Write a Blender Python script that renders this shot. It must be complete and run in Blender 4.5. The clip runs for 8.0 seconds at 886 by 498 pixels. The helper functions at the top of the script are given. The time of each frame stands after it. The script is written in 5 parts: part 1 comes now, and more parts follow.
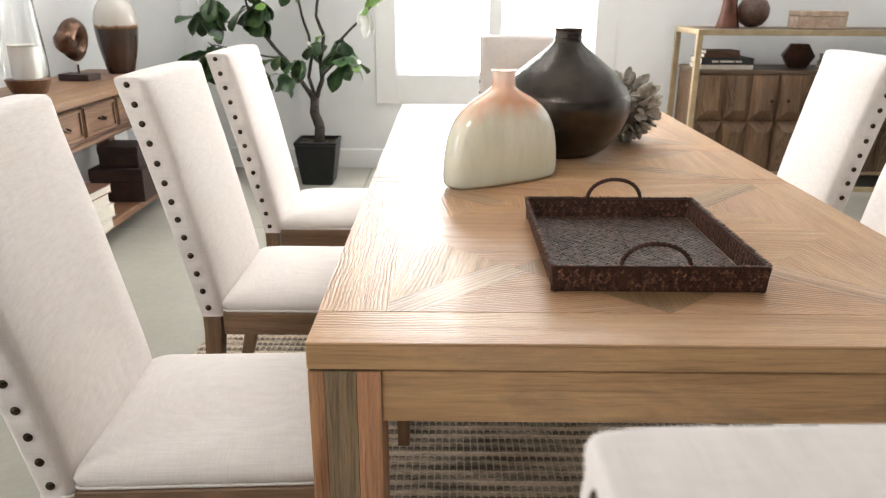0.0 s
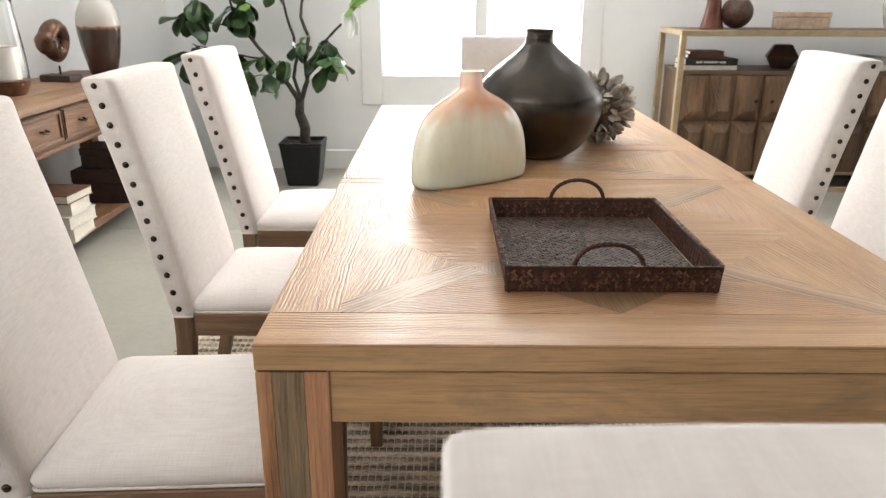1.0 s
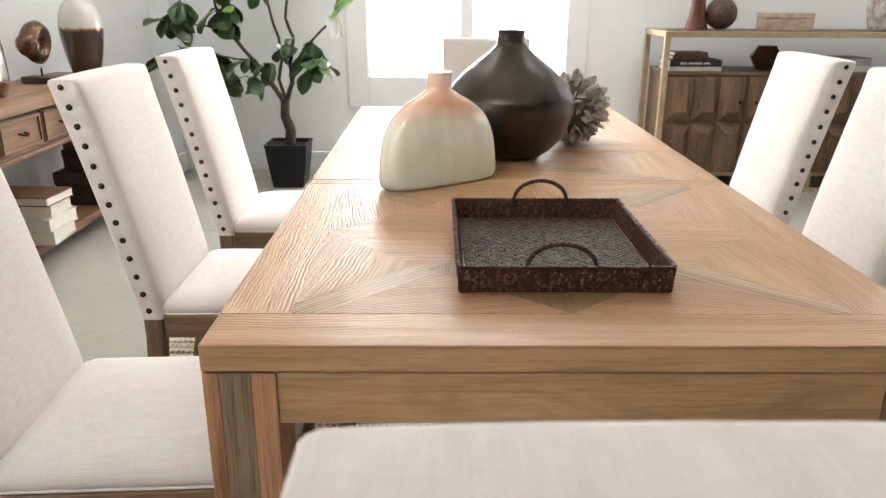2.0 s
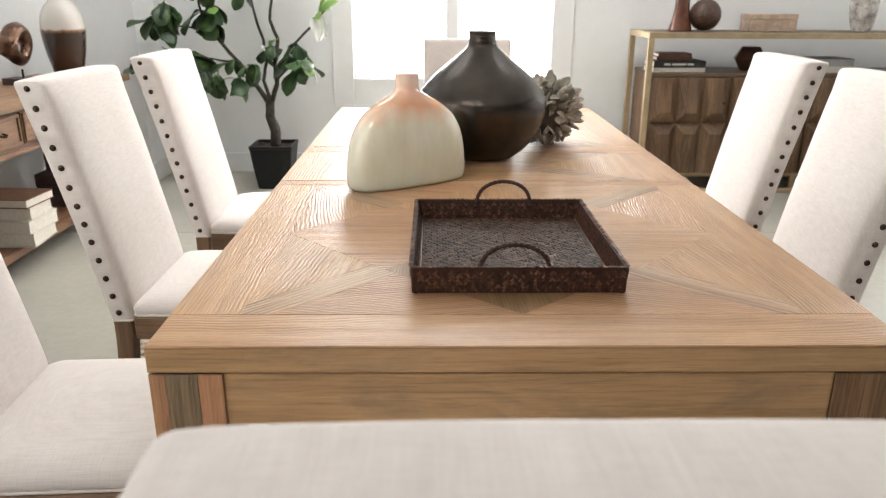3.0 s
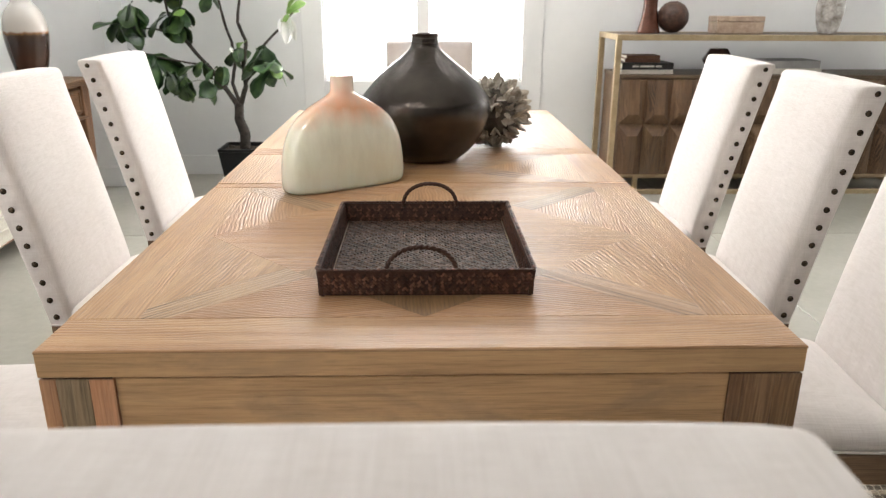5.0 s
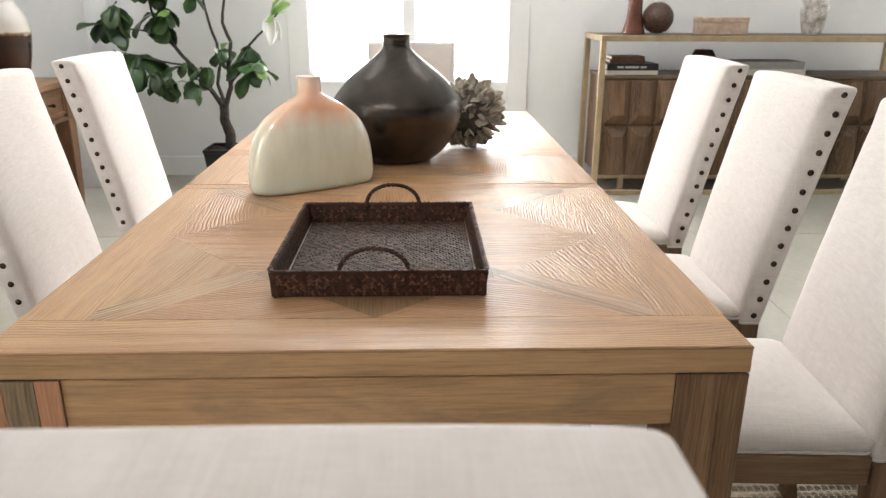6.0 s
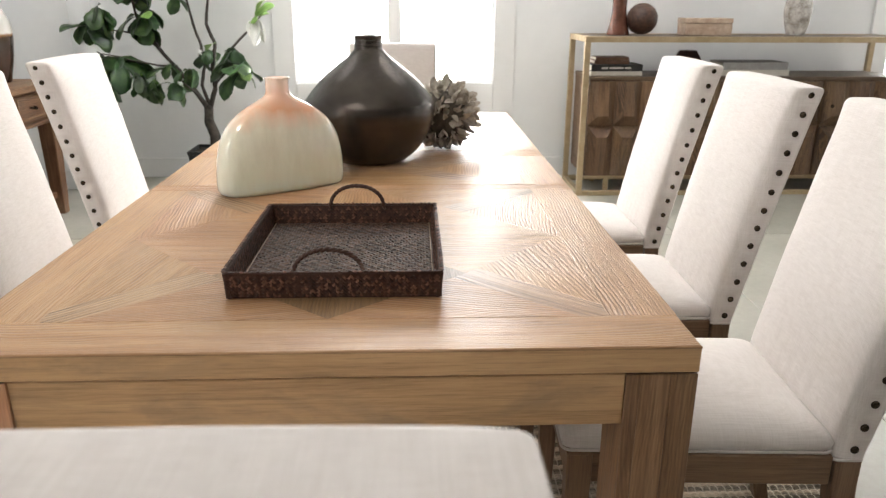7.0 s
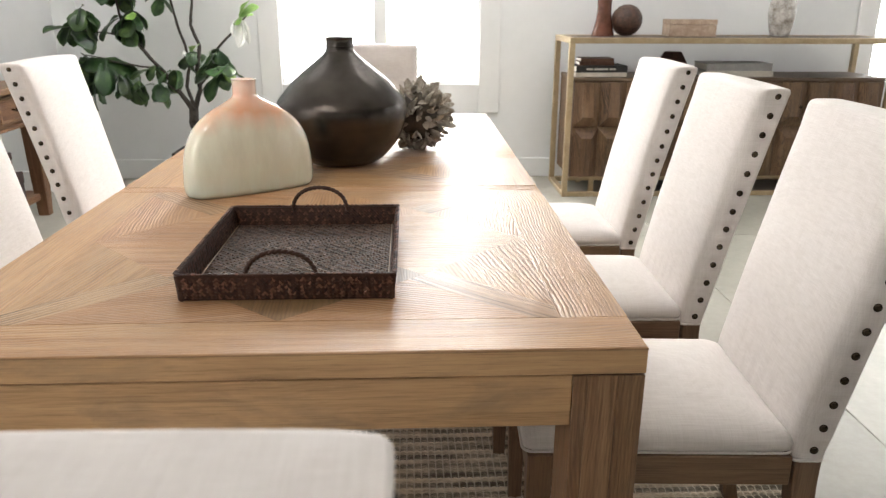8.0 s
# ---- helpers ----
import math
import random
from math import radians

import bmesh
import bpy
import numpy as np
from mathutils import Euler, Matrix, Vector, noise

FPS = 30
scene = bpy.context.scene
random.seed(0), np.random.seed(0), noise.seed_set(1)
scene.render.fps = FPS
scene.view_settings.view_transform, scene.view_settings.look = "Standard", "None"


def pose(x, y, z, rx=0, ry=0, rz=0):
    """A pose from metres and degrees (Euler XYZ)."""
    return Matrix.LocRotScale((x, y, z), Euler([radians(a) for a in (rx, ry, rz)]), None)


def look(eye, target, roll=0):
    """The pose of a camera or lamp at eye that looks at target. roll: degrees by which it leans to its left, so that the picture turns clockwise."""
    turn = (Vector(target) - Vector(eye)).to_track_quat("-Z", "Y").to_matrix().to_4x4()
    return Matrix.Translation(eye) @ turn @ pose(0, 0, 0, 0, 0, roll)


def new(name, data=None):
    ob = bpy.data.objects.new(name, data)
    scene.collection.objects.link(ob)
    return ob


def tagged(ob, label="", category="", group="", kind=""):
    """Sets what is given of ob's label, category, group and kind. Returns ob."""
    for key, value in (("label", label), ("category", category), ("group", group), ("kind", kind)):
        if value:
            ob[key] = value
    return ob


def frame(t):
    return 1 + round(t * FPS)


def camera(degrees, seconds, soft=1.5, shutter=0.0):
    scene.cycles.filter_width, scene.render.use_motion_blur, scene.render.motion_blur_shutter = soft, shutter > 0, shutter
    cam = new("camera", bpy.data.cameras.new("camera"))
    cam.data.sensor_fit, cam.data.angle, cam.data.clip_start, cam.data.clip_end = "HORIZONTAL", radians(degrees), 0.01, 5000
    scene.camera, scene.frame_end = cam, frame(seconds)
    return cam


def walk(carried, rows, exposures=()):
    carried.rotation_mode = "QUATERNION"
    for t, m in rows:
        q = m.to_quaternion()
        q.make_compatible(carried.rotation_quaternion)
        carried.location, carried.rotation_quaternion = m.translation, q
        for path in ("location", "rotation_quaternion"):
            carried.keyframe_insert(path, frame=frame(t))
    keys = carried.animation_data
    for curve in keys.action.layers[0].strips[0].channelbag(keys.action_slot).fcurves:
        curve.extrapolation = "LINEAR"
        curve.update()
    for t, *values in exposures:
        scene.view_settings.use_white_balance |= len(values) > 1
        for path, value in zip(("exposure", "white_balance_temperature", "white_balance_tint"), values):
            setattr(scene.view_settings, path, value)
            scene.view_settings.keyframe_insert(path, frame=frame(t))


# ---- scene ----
cam = camera(61.7, 8.0, soft=1.2)
PATH = [
    (0, (-0.324, -0.874, 1.196), (-0.333, 1.016, 0.541), 0.3),
    (0.5, (-0.294, -0.876, 1.197), (-0.295, 1.014, 0.542), 0.3),
    (1, (-0.26, -0.875, 1.197), (-0.257, 1.015, 0.544), 0.3),
    (1.5, (-0.227, -0.875, 1.196), (-0.219, 1.016, 0.545), 0.3),
    (3, (-0.13, -0.878, 1.196), (-0.104, 1.015, 0.55), 0.25),
    (3.5, (-0.098, -0.877, 1.196), (-0.066, 1.016, 0.551), 0.3),
    (4, (-0.066, -0.876, 1.196), (-0.027, 1.017, 0.552), 0.3),
    (4.5, (-0.034, -0.877, 1.196), (0.012, 1.016, 0.554), 0.25),
    (6, (0.064, -0.879, 1.197), (0.127, 1.016, 0.558), 0.3),
    (6.5, (0.097, -0.88, 1.197), (0.166, 1.014, 0.559), 0.25),
    (7, (0.126, -0.881, 1.197), (0.202, 1.014, 0.561), 0.25),
    (7.5, (0.16, -0.882, 1.197), (0.241, 1.013, 0.562), 0.25),
    (8, (0.192, -0.883, 1.198), (0.279, 1.012, 0.565), 0.25),
]
walk(cam, [(t, look(eye, target, roll)) for t, eye, target, roll in PATH])

# ---- focus of the lens ----
cam.data.dof.use_dof = True
cam.data.dof.focus_distance = 1.45
cam.data.dof.aperture_fstop = 8.0

# ---- plan, in metres ----
TABLE_W, TABLE_L, TABLE_H = 0.508, 2.185, 0.762
WALL_Y, PIER_Y, LEFT_X, RIGHT_X, REAR_Y, CEIL = 4.36, 4.0, -2.44, 5.3, -4.2, 3.2
SILL, WIN_TOP = 0.656, 2.9
REAR_FILL_X, LEFT_FILL_Y, RIGHT_FILL_Y = -1.75, -0.85, 2.4

# ---- light ----
world = bpy.data.worlds.new("daylight")
scene.world = world
world.use_nodes = True
wn = world.node_tree
sky = wn.nodes.new("ShaderNodeTexSky")
sky.sky_type, sky.sun_disc = "NISHITA", False
sky.sun_elevation, sky.sun_rotation = radians(42), radians(205)
wn.links.new(sky.outputs[0], wn.nodes["Background"].inputs[0])
wn.nodes["Background"].inputs[1].default_value = 0.1

sun = new("sun", bpy.data.lights.new("sun", "SUN"))
sun.data.energy, sun.data.angle, sun.data.color = 1.0, radians(12), (1.0, 0.95, 0.88)
sun.matrix_world = look((-2.5, -6.0, 6.0), (0, 0, 0))


def opening_light(name, eye, target, w, h, watts, colour=(1, 1, 1)):
    """An area lamp behind one opening: seen windows at the back, added ones elsewhere."""
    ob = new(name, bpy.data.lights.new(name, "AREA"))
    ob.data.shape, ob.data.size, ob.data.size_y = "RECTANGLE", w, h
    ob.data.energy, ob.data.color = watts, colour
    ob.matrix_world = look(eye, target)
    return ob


WZ = (SILL + WIN_TOP) / 2
opening_light("window_daylight", (0, WALL_Y + 0.32, WZ), (0, 0, WZ), 1.5, 2.4, 165, (1.0, 0.99, 0.97))
opening_light("window_daylight", (4.15, WALL_Y + 0.32, WZ), (4.15, 0, WZ), 1.5, 2.4, 78, (1.0, 0.99, 0.97))
# unseen rear and side openings, added to brighten the front and far wall
opening_light("rear_fill", (REAR_FILL_X, REAR_Y - 0.3, 1.75), (REAR_FILL_X, 0, 1.5), 0.20, 0.36, 3, (1.0, 0.98, 0.96))
opening_light("left_fill", (LEFT_X - 0.3, LEFT_FILL_Y, 1.6), (0.2, 1.2, 1.4), 0.9, 1.7, 30, (1.0, 0.98, 0.95))
opening_light("right_fill", (RIGHT_X + 0.3, RIGHT_FILL_Y, 1.7), (0, RIGHT_FILL_Y + 0.5, 1.6), 2.8, 1.7, 23, (1.0, 0.98, 0.95))
# unseen ceiling opening and lamp, added for light from above on the near side
TOP_FILL = (-2.2, -0.9, -2.0, -0.6)
opening_light("overhead_fill", (-1.55, -1.3, CEIL + 0.3), (-1.5, -1.2, 0), 0.80, 0.70, 7.5, (1.0, 0.98, 0.95))
# second added opening, also out of view, that washes the back wall
TOP_FILL_BACK = (-1.9, 1.9, 2.5, 3.3)
opening_light("overhead_fill", (0, 2.9, CEIL + 0.3), (0, 3.5, 0), 3.4, 0.6, 54, (1.0, 0.99, 0.98))
scene.view_settings.exposure = 0.12


# ---- materials ----
class Nodes:
    """Short hand for building a node material."""

    def __init__(self, name):
        self.mat = bpy.data.materials.new(name)
        self.mat.use_nodes = True
        self.t = self.mat.node_tree
        self.bsdf = self.t.nodes["Principled BSDF"]

    def add(self, kind, **props):
        n = self.t.nodes.new("ShaderNode" + kind)
        for k, v in props.items():
            if k in n.inputs:
                n.inputs[k].default_value = v
        return n

    def link(self, a, b):
        self.t.links.new(a, b)

    def math(self, op, a, b=0.5):
        n = self.t.nodes.new("ShaderNodeMath")
        n.operation = op
        for i, v in enumerate((a, b)):
            if isinstance(v, (int, float)):
                n.inputs[i].default_value = v
            else:
                self.link(v, n.inputs[i])
        return n.outputs[0]

    def coords(self, scale=(1, 1, 1), shift=True):
        """Coordinates of the thing itself, moved by a chance amount from one thing to the next."""
        tc = self.add("TexCoord")
        m = self.add("Mapping")
        m.inputs["Scale"].default_value = scale
        if shift:
            info = self.add("ObjectInfo")
            c = self.add("CombineXYZ")
            r = self.math("MULTIPLY", info.outputs["Random"], 37.0)
            for i in range(3):
                self.link(r, c.inputs[i])
            add = self.add("VectorMath")
            self.link(tc.outputs["Object"], add.inputs[0])
            self.link(c.outputs[0], add.inputs[1])
            self.link(add.outputs[0], m.inputs["Vector"])
        else:
            self.link(tc.outputs["Object"], m.inputs["Vector"])
        return m.outputs[0]

    def noise(self, vec, scale, detail=4.0, rough=0.55, distort=0.0):
        n = self.add("TexNoise", Scale=scale, Detail=detail, Roughness=rough, Distortion=distort)
        self.link(vec, n.inputs["Vector"])
        return n.outputs["Fac"]

    def ramp(self, fac, stops):
        r = self.add("ValToRGB")
        el = r.color_ramp.elements
        while len(el) < len(stops):
            el.new(0.5)
        for e, (p, c) in zip(el, stops):
            e.position, e.color = p, (*c, 1) if len(c) == 3 else c
        self.link(fac, r.inputs[0])
        return r.outputs[0]

    def mix(self, fac, a, b, blend="MIX"):
        n = self.t.nodes.new("ShaderNodeMix")
        n.data_type, n.blend_type = "RGBA", blend
        for i, v in ((0, fac), (6, a), (7, b)):
            if isinstance(v, (int, float)):
                n.inputs[i].default_value = v
            elif isinstance(v, tuple):
                n.inputs[i].default_value = (*v, 1)
            else:
                self.link(v, n.inputs[i])
        return n.outputs[2]

    def vary(self, colour, amount=0.25, hue=0.012):
        """Shifts value and hue a little from one thing to the next."""
        info = self.add("ObjectInfo")
        h = self.add("HueSaturation")
        v = self.math("ADD", self.math("MULTIPLY", info.outputs["Random"], amount), 1 - amount / 2)
        self.link(v, h.inputs["Value"])
        u = self.math("ADD", self.math("MULTIPLY", self.math("FRACT", self.math("MULTIPLY", info.outputs["Random"], 17.3)), 2 * hue), 0.5 - hue)
        self.link(u, h.inputs["Hue"])
        self.link(colour, h.inputs["Color"])
        return h.outputs[0]

    def bump(self, height, strength, distance):
        b = self.add("Bump", Strength=strength, Distance=distance)
        self.link(height, b.inputs["Height"])
        self.link(b.outputs[0], self.bsdf.inputs["Normal"])

    def out(self, colour, rough=0.5, metal=0.0, **more):
        for key, v in (("Base Color", colour), ("Roughness", rough), ("Metallic", metal)):
            if isinstance(v, (int, float)):
                self.bsdf.inputs[key].default_value = v
            elif isinstance(v, tuple):
                self.bsdf.inputs[key].default_value = (*v, 1)
            else:
                self.link(v, self.bsdf.inputs[key])
        for k, v in more.items():
            self.bsdf.inputs[k.replace("_", " ")].default_value = v
        return self.mat


ACROSS = {"x": (0, 1, 0.7), "y": (1, 0, 0.7), "z": (1, 0.7, 0)}


def wood(name, dark, mid, light, axis="x", rough=0.42, brushed=0.5, pitch=0.006, lines=0.3, amount=0.2, spread=1.0, shine=0.5, dashes=0.4, relief=0.2, stains=0.0):
    """Brushed timber whose grain runs along one axis of the piece: wandering growth lines, fine pores and cloudy tone."""
    n = Nodes(name)
    k = "xyz".index(axis)

    def along(a, b):
        return n.coords(tuple(a if i == k else b for i in range(3)))

    dot = n.add("VectorMath")
    dot.operation = "DOT_PRODUCT"
    dot.inputs[1].default_value = ACROSS[axis]
    n.link(n.coords(), dot.inputs[0])
    wiggle = n.math("MULTIPLY", n.noise(along(14, 26), 1.0, 2.0, 0.5), 0.012)
    sweep = n.math("MULTIPLY", n.noise(along(1.6, 5.0), 1.0, 1.0, 0.4), 0.11)
    y = n.math("ADD", n.math("ADD", dot.outputs["Value"], wiggle), sweep)
    ring = n.math("ADD", n.math("MULTIPLY", n.math("SINE", n.math("MULTIPLY", y, 2 * math.pi / pitch)), 0.5), 0.5)
    ring = n.math("POWER", ring, 1.6)
    mask = n.ramp(n.noise(along(2.0, 9.0), 1.0, 2.0), [(0.36, (0.1, 0.1, 0.1)), (0.62, (1, 1, 1))])
    ring = n.math("MULTIPLY", ring, mask)
    pores = n.noise(along(14, 420), 1.0, 4.0, 0.7)
    streak = n.noise(along(2.2, 60), 1.0, 4.0, 0.6)
    cloud = n.noise(along(2.5, 8), 1.0, 3.0, 0.55)
    tone = n.math("ADD", n.math("MULTIPLY", streak, 0.34), n.math("MULTIPLY", cloud, 0.36))
    tone = n.math("ADD", tone, n.math("MULTIPLY", pores, 0.30))
    tone = n.math("SUBTRACT", n.math("ADD", tone, 0.12 * lines), n.math("MULTIPLY", ring, 0.42 * lines))
    col = n.ramp(tone, [(0.49 - 0.13 * spread, dark), (0.49, mid), (0.49 + 0.14 * spread, light)])
    dash = n.ramp(n.noise(along(11, 330), 1.0, 2.0, 0.6), [(0.56, (0, 0, 0)), (0.66, (1, 1, 1))])
    long_dash = n.ramp(n.noise(along(3.5, 110), 1.0, 3.0, 0.65), [(0.58, (0, 0, 0)), (0.70, (1, 1, 1))])
    mark = n.math("MINIMUM", n.math("ADD", n.math("MULTIPLY", dash, 0.6), n.math("MULTIPLY", long_dash, 0.8)), 1.0)
    col = n.mix(n.math("MULTIPLY", mark, dashes), col, tuple(0.62 * c for c in dark))
    if stains:
        blot = n.ramp(n.noise(along(5, 16), 1.0, 5.0, 0.65, 0.4), [(0.50, (0, 0, 0)), (0.68, (1, 1, 1))])
        col = n.mix(n.math("MULTIPLY", blot, stains), col, tuple(0.45 * a + 0.25 * b for a, b in zip(dark, (0.2, 0.2, 0.19))))
    col = n.vary(col, amount, 0.005)
    r = n.math("ADD", n.math("MULTIPLY", pores, 0.22), rough - 0.11)
    h = n.math("ADD", n.math("ADD", n.math("MULTIPLY", ring, -relief), n.math("MULTIPLY", mark, -0.6)), n.math("ADD", n.math("MULTIPLY", pores, 1.0), n.math("ADD", n.math("MULTIPLY", cloud, 1.6), n.math("MULTIPLY", streak, 0.8))))
    n.bump(h, brushed, 0.0011)
    return n.out(col, r, Specular_IOR_Level=shine)


def linen(name, a, b):
    """Slubbed plain weave."""
    n = Nodes(name)
    v1 = n.noise(n.coords((8, 300, 14)), 2.2, 3.0, 0.65)
    v2 = n.noise(n.coords((8, 16, 300)), 2.2, 3.0, 0.65)
    v3 = n.noise(n.coords((300, 14, 8)), 2.2, 3.0, 0.65)
    big = n.noise(n.coords((1, 1, 1)), 5.0, 3.0, 0.5)
    weave = n.math("MULTIPLY", n.math("ADD", n.math("ADD", v1, v2), v3), 0.3333)
    col = n.ramp(n.math("ADD", n.math("MULTIPLY", weave, 0.93), n.math("MULTIPLY", big, 0.07)), [(0.38, a), (0.60, b)])
    fold = n.noise(n.coords((3, 3, 9)), 2.2, 2.0, 0.5, 0.6)
    n.bump(n.math("ADD", n.math("ADD", n.math("MULTIPLY", weave, 0.5), n.math("MULTIPLY", big, 0.9)), n.math("MULTIPLY", fold, 1.1)), 0.34, 0.003)
    return n.out(col, 0.9, Sheen_Weight=0.15, Specular_IOR_Level=0.2)


def plain(name, a, b, rough, scale=6.0, bumps=0.15, metal=0.0, **more):
    """A surface with cloudy variation at two sizes."""
    n = Nodes(name)
    v = n.coords()
    f = n.math("ADD", n.math("MULTIPLY", n.noise(v, scale, 5.0, 0.6), 0.65), n.math("MULTIPLY", n.noise(v, scale * 9, 3.0, 0.6), 0.35))
    col = n.ramp(f, [(0.35, a), (0.65, b)])
    r = n.math("ADD", n.math("MULTIPLY", n.noise(v, scale * 3, 3.0), 0.2), rough - 0.1)
    n.bump(f, bumps, 0.003)
    return n.out(col, r, metal, **more)


def glass(name, tint=(1, 1, 1), rough=0.0):
    n = Nodes(name)
    return n.out(tint, rough, 0.0, Transmission_Weight=1.0, IOR=1.45)


OAK = wood("brushed_oak", (0.275, 0.148, 0.069), (0.42, 0.238, 0.116), (0.535, 0.335, 0.182), rough=0.34, brushed=0.6, pitch=0.0072, lines=0.30, amount=0.10, shine=0.36, dashes=0.46, relief=0.8, stains=0.22)
OAK_DARK = wood("oak_dark_point", (0.13, 0.072, 0.034), (0.23, 0.135, 0.066), (0.31, 0.19, 0.10), rough=0.36, brushed=0.5, pitch=0.006, lines=0.2, relief=0.6)
OAK_EDGE = wood("oak_edge", (0.26, 0.15, 0.062), (0.47, 0.292, 0.132), (0.60, 0.395, 0.195), rough=0.5, brushed=0.4, lines=0.06, amount=0.06, spread=1.3, dashes=0.45, stains=0.5)
OAK_STRIP = wood("oak_dark_strip", (0.15, 0.088, 0.046), (0.34, 0.205, 0.108), (0.49, 0.32, 0.185), rough=0.36, brushed=0.7, pitch=0.012, lines=0.6, dashes=0.7, relief=0.35)
STAVE_RED = wood("leg_stave_red", (0.15, 0.06, 0.025), (0.40, 0.19, 0.088), (0.54, 0.295, 0.15), axis="z", rough=0.5, lines=0.12, amount=0.14, dashes=0.4, stains=0.35)
STAVE_GREY = wood("leg_stave_grey", (0.08, 0.05, 0.026), (0.22, 0.148, 0.08), (0.36, 0.255, 0.15), axis="z", rough=0.5, lines=0.15, amount=0.1, dashes=0.6, stains=0.3)
STAVE_BROWN = wood("leg_stave_brown", (0.085, 0.04, 0.018), (0.215, 0.112, 0.052), (0.32, 0.182, 0.09), axis="z", rough=0.5, lines=0.15, amount=0.08, dashes=0.5, stains=0.3)
CHAIR_WOOD_Z = wood("chair_wood_upright", (0.08, 0.044, 0.023), (0.165, 0.094, 0.05), (0.24, 0.143, 0.08), axis="z", rough=0.45, brushed=0.3, lines=0.1, amount=0.08)
CHAIR_WOOD_X = wood("chair_wood_rail", (0.08, 0.044, 0.023), (0.165, 0.094, 0.05), (0.24, 0.143, 0.08), axis="x", rough=0.45, brushed=0.3, lines=0.1, amount=0.08)
CHAIR_WOOD_Y = wood("chair_wood_cross_rail", (0.08, 0.044, 0.023), (0.165, 0.094, 0.05), (0.24, 0.143, 0.08), axis="y", rough=0.45, brushed=0.3, lines=0.1, amount=0.08)
DARK_GAP = plain("joint_shadow_wood", (0.05, 0.03, 0.016), (0.09, 0.055, 0.03), 0.7)
LINEN = linen("cream_linen", (0.60, 0.548, 0.513), (0.715, 0.666, 0.634))
BRONZE = plain("aged_bronze", (0.03, 0.022, 0.015), (0.11, 0.082, 0.055), 0.17, 60.0, 0.1, metal=0.9)
WALL_PAINT = plain("wall_paint", (0.755, 0.76, 0.755), (0.80, 0.805, 0.80), 0.75, 1.3, 0.05)
TRIM_PAINT = plain("trim_paint", (0.76, 0.76, 0.75), (0.80, 0.80, 0.79), 0.5, 2.0, 0.03)
# dark colour for unseen walls, chosen to cut bounced light at the front
BOUNCE_CUT_PAINT = plain("bounce_cut_paint", (0.22, 0.205, 0.19), (0.27, 0.25, 0.235), 0.8, 1.3, 0.05)
CEIL_PAINT = plain("ceiling_paint", (0.80, 0.80, 0.78), (0.84, 0.84, 0.82), 0.8, 1.2, 0.03)
GOLD = plain("brushed_brass", (0.40, 0.30, 0.175), (0.54, 0.43, 0.28), 0.42, 14.0, 0.1, metal=0.55)
WALNUT = wood("sideboard_walnut", (0.040, 0.020, 0.009), (0.118, 0.063, 0.029), (0.21, 0.122, 0.060), axis="z", rough=0.55, brushed=0.4, lines=0.4, stains=0.3)
WALNUT_X = wood("sideboard_walnut_top", (0.045, 0.027, 0.015), (0.10, 0.063, 0.037), (0.17, 0.112, 0.068), axis="x", rough=0.5, brushed=0.4)
CONSOLE_Y = wood("console_elm", (0.075, 0.034, 0.015), (0.185, 0.092, 0.043), (0.29, 0.165, 0.085), axis="y", rough=0.45)
CONSOLE_Z = wood("console_elm_upright", (0.07, 0.032, 0.015), (0.17, 0.085, 0.04), (0.26, 0.145, 0.075), axis="z", rough=0.45)
BLACK_POT = plain("black_glazed_metal", (0.005, 0.0055, 0.0055), (0.012, 0.0125, 0.0125), 0.42, 9.0, 0.08, Specular_IOR_Level=0.3)
SOIL = plain("dark_soil", (0.02, 0.014, 0.01), (0.06, 0.045, 0.03), 0.95, 60.0, 0.9)
BARK = plain("grey_bark", (0.018, 0.014, 0.011), (0.085, 0.07, 0.058), 0.85, 34.0, 0.9)
PETAL_WHITE = plain("white_blossom", (0.72, 0.72, 0.68), (0.85, 0.85, 0.82), 0.6, 20.0, 0.1)
NEW_LEAF = plain("fresh_leaf", (0.13, 0.27, 0.05), (0.27, 0.42, 0.11), 0.4, 20.0, 0.2)
DRIED_CORE = plain("dried_core", (0.06, 0.05, 0.04), (0.16, 0.135, 0.105), 0.9, 40.0, 0.4)
DRIED = plain("dried_petal", (0.28, 0.245, 0.20), (0.66, 0.61, 0.53), 0.85, 60.0, 0.4)
PAPER = plain("book_pages", (0.58, 0.54, 0.46), (0.72, 0.68, 0.60), 0.85, 90.0, 0.3)
BOOK_BLACK = plain("black_cloth_cover", (0.012, 0.011, 0.011), (0.03, 0.028, 0.026), 0.55, 30.0, 0.1)
BOOK_BROWN = plain("brown_leather_cover", (0.09, 0.042, 0.025), (0.17, 0.085, 0.05), 0.5, 30.0, 0.2)
BOOK_CREAM = plain("cream_cover", (0.55, 0.51, 0.44), (0.68, 0.64, 0.57), 0.7, 30.0, 0.1)
BOOK_GREY = plain("grey_cover", (0.28, 0.27, 0.26), (0.38, 0.37, 0.36), 0.6, 30.0, 0.1)
PRINT = plain("pale_print", (0.55, 0.52, 0.47), (0.65, 0.62, 0.57), 0.6, 30.0, 0.05)
RED_CLAY = plain("red_brown_glaze", (0.07, 0.024, 0.014), (0.16, 0.058, 0.034), 0.2, 14.0, 0.15)
BURL = plain("carved_dark_wood", (0.035, 0.018, 0.012), (0.12, 0.06, 0.038), 0.45, 42.0, 0.8)
HEX_WOOD = plain("dark_polished_wood", (0.03, 0.013, 0.009), (0.07, 0.03, 0.02), 0.35, 18.0, 0.1)
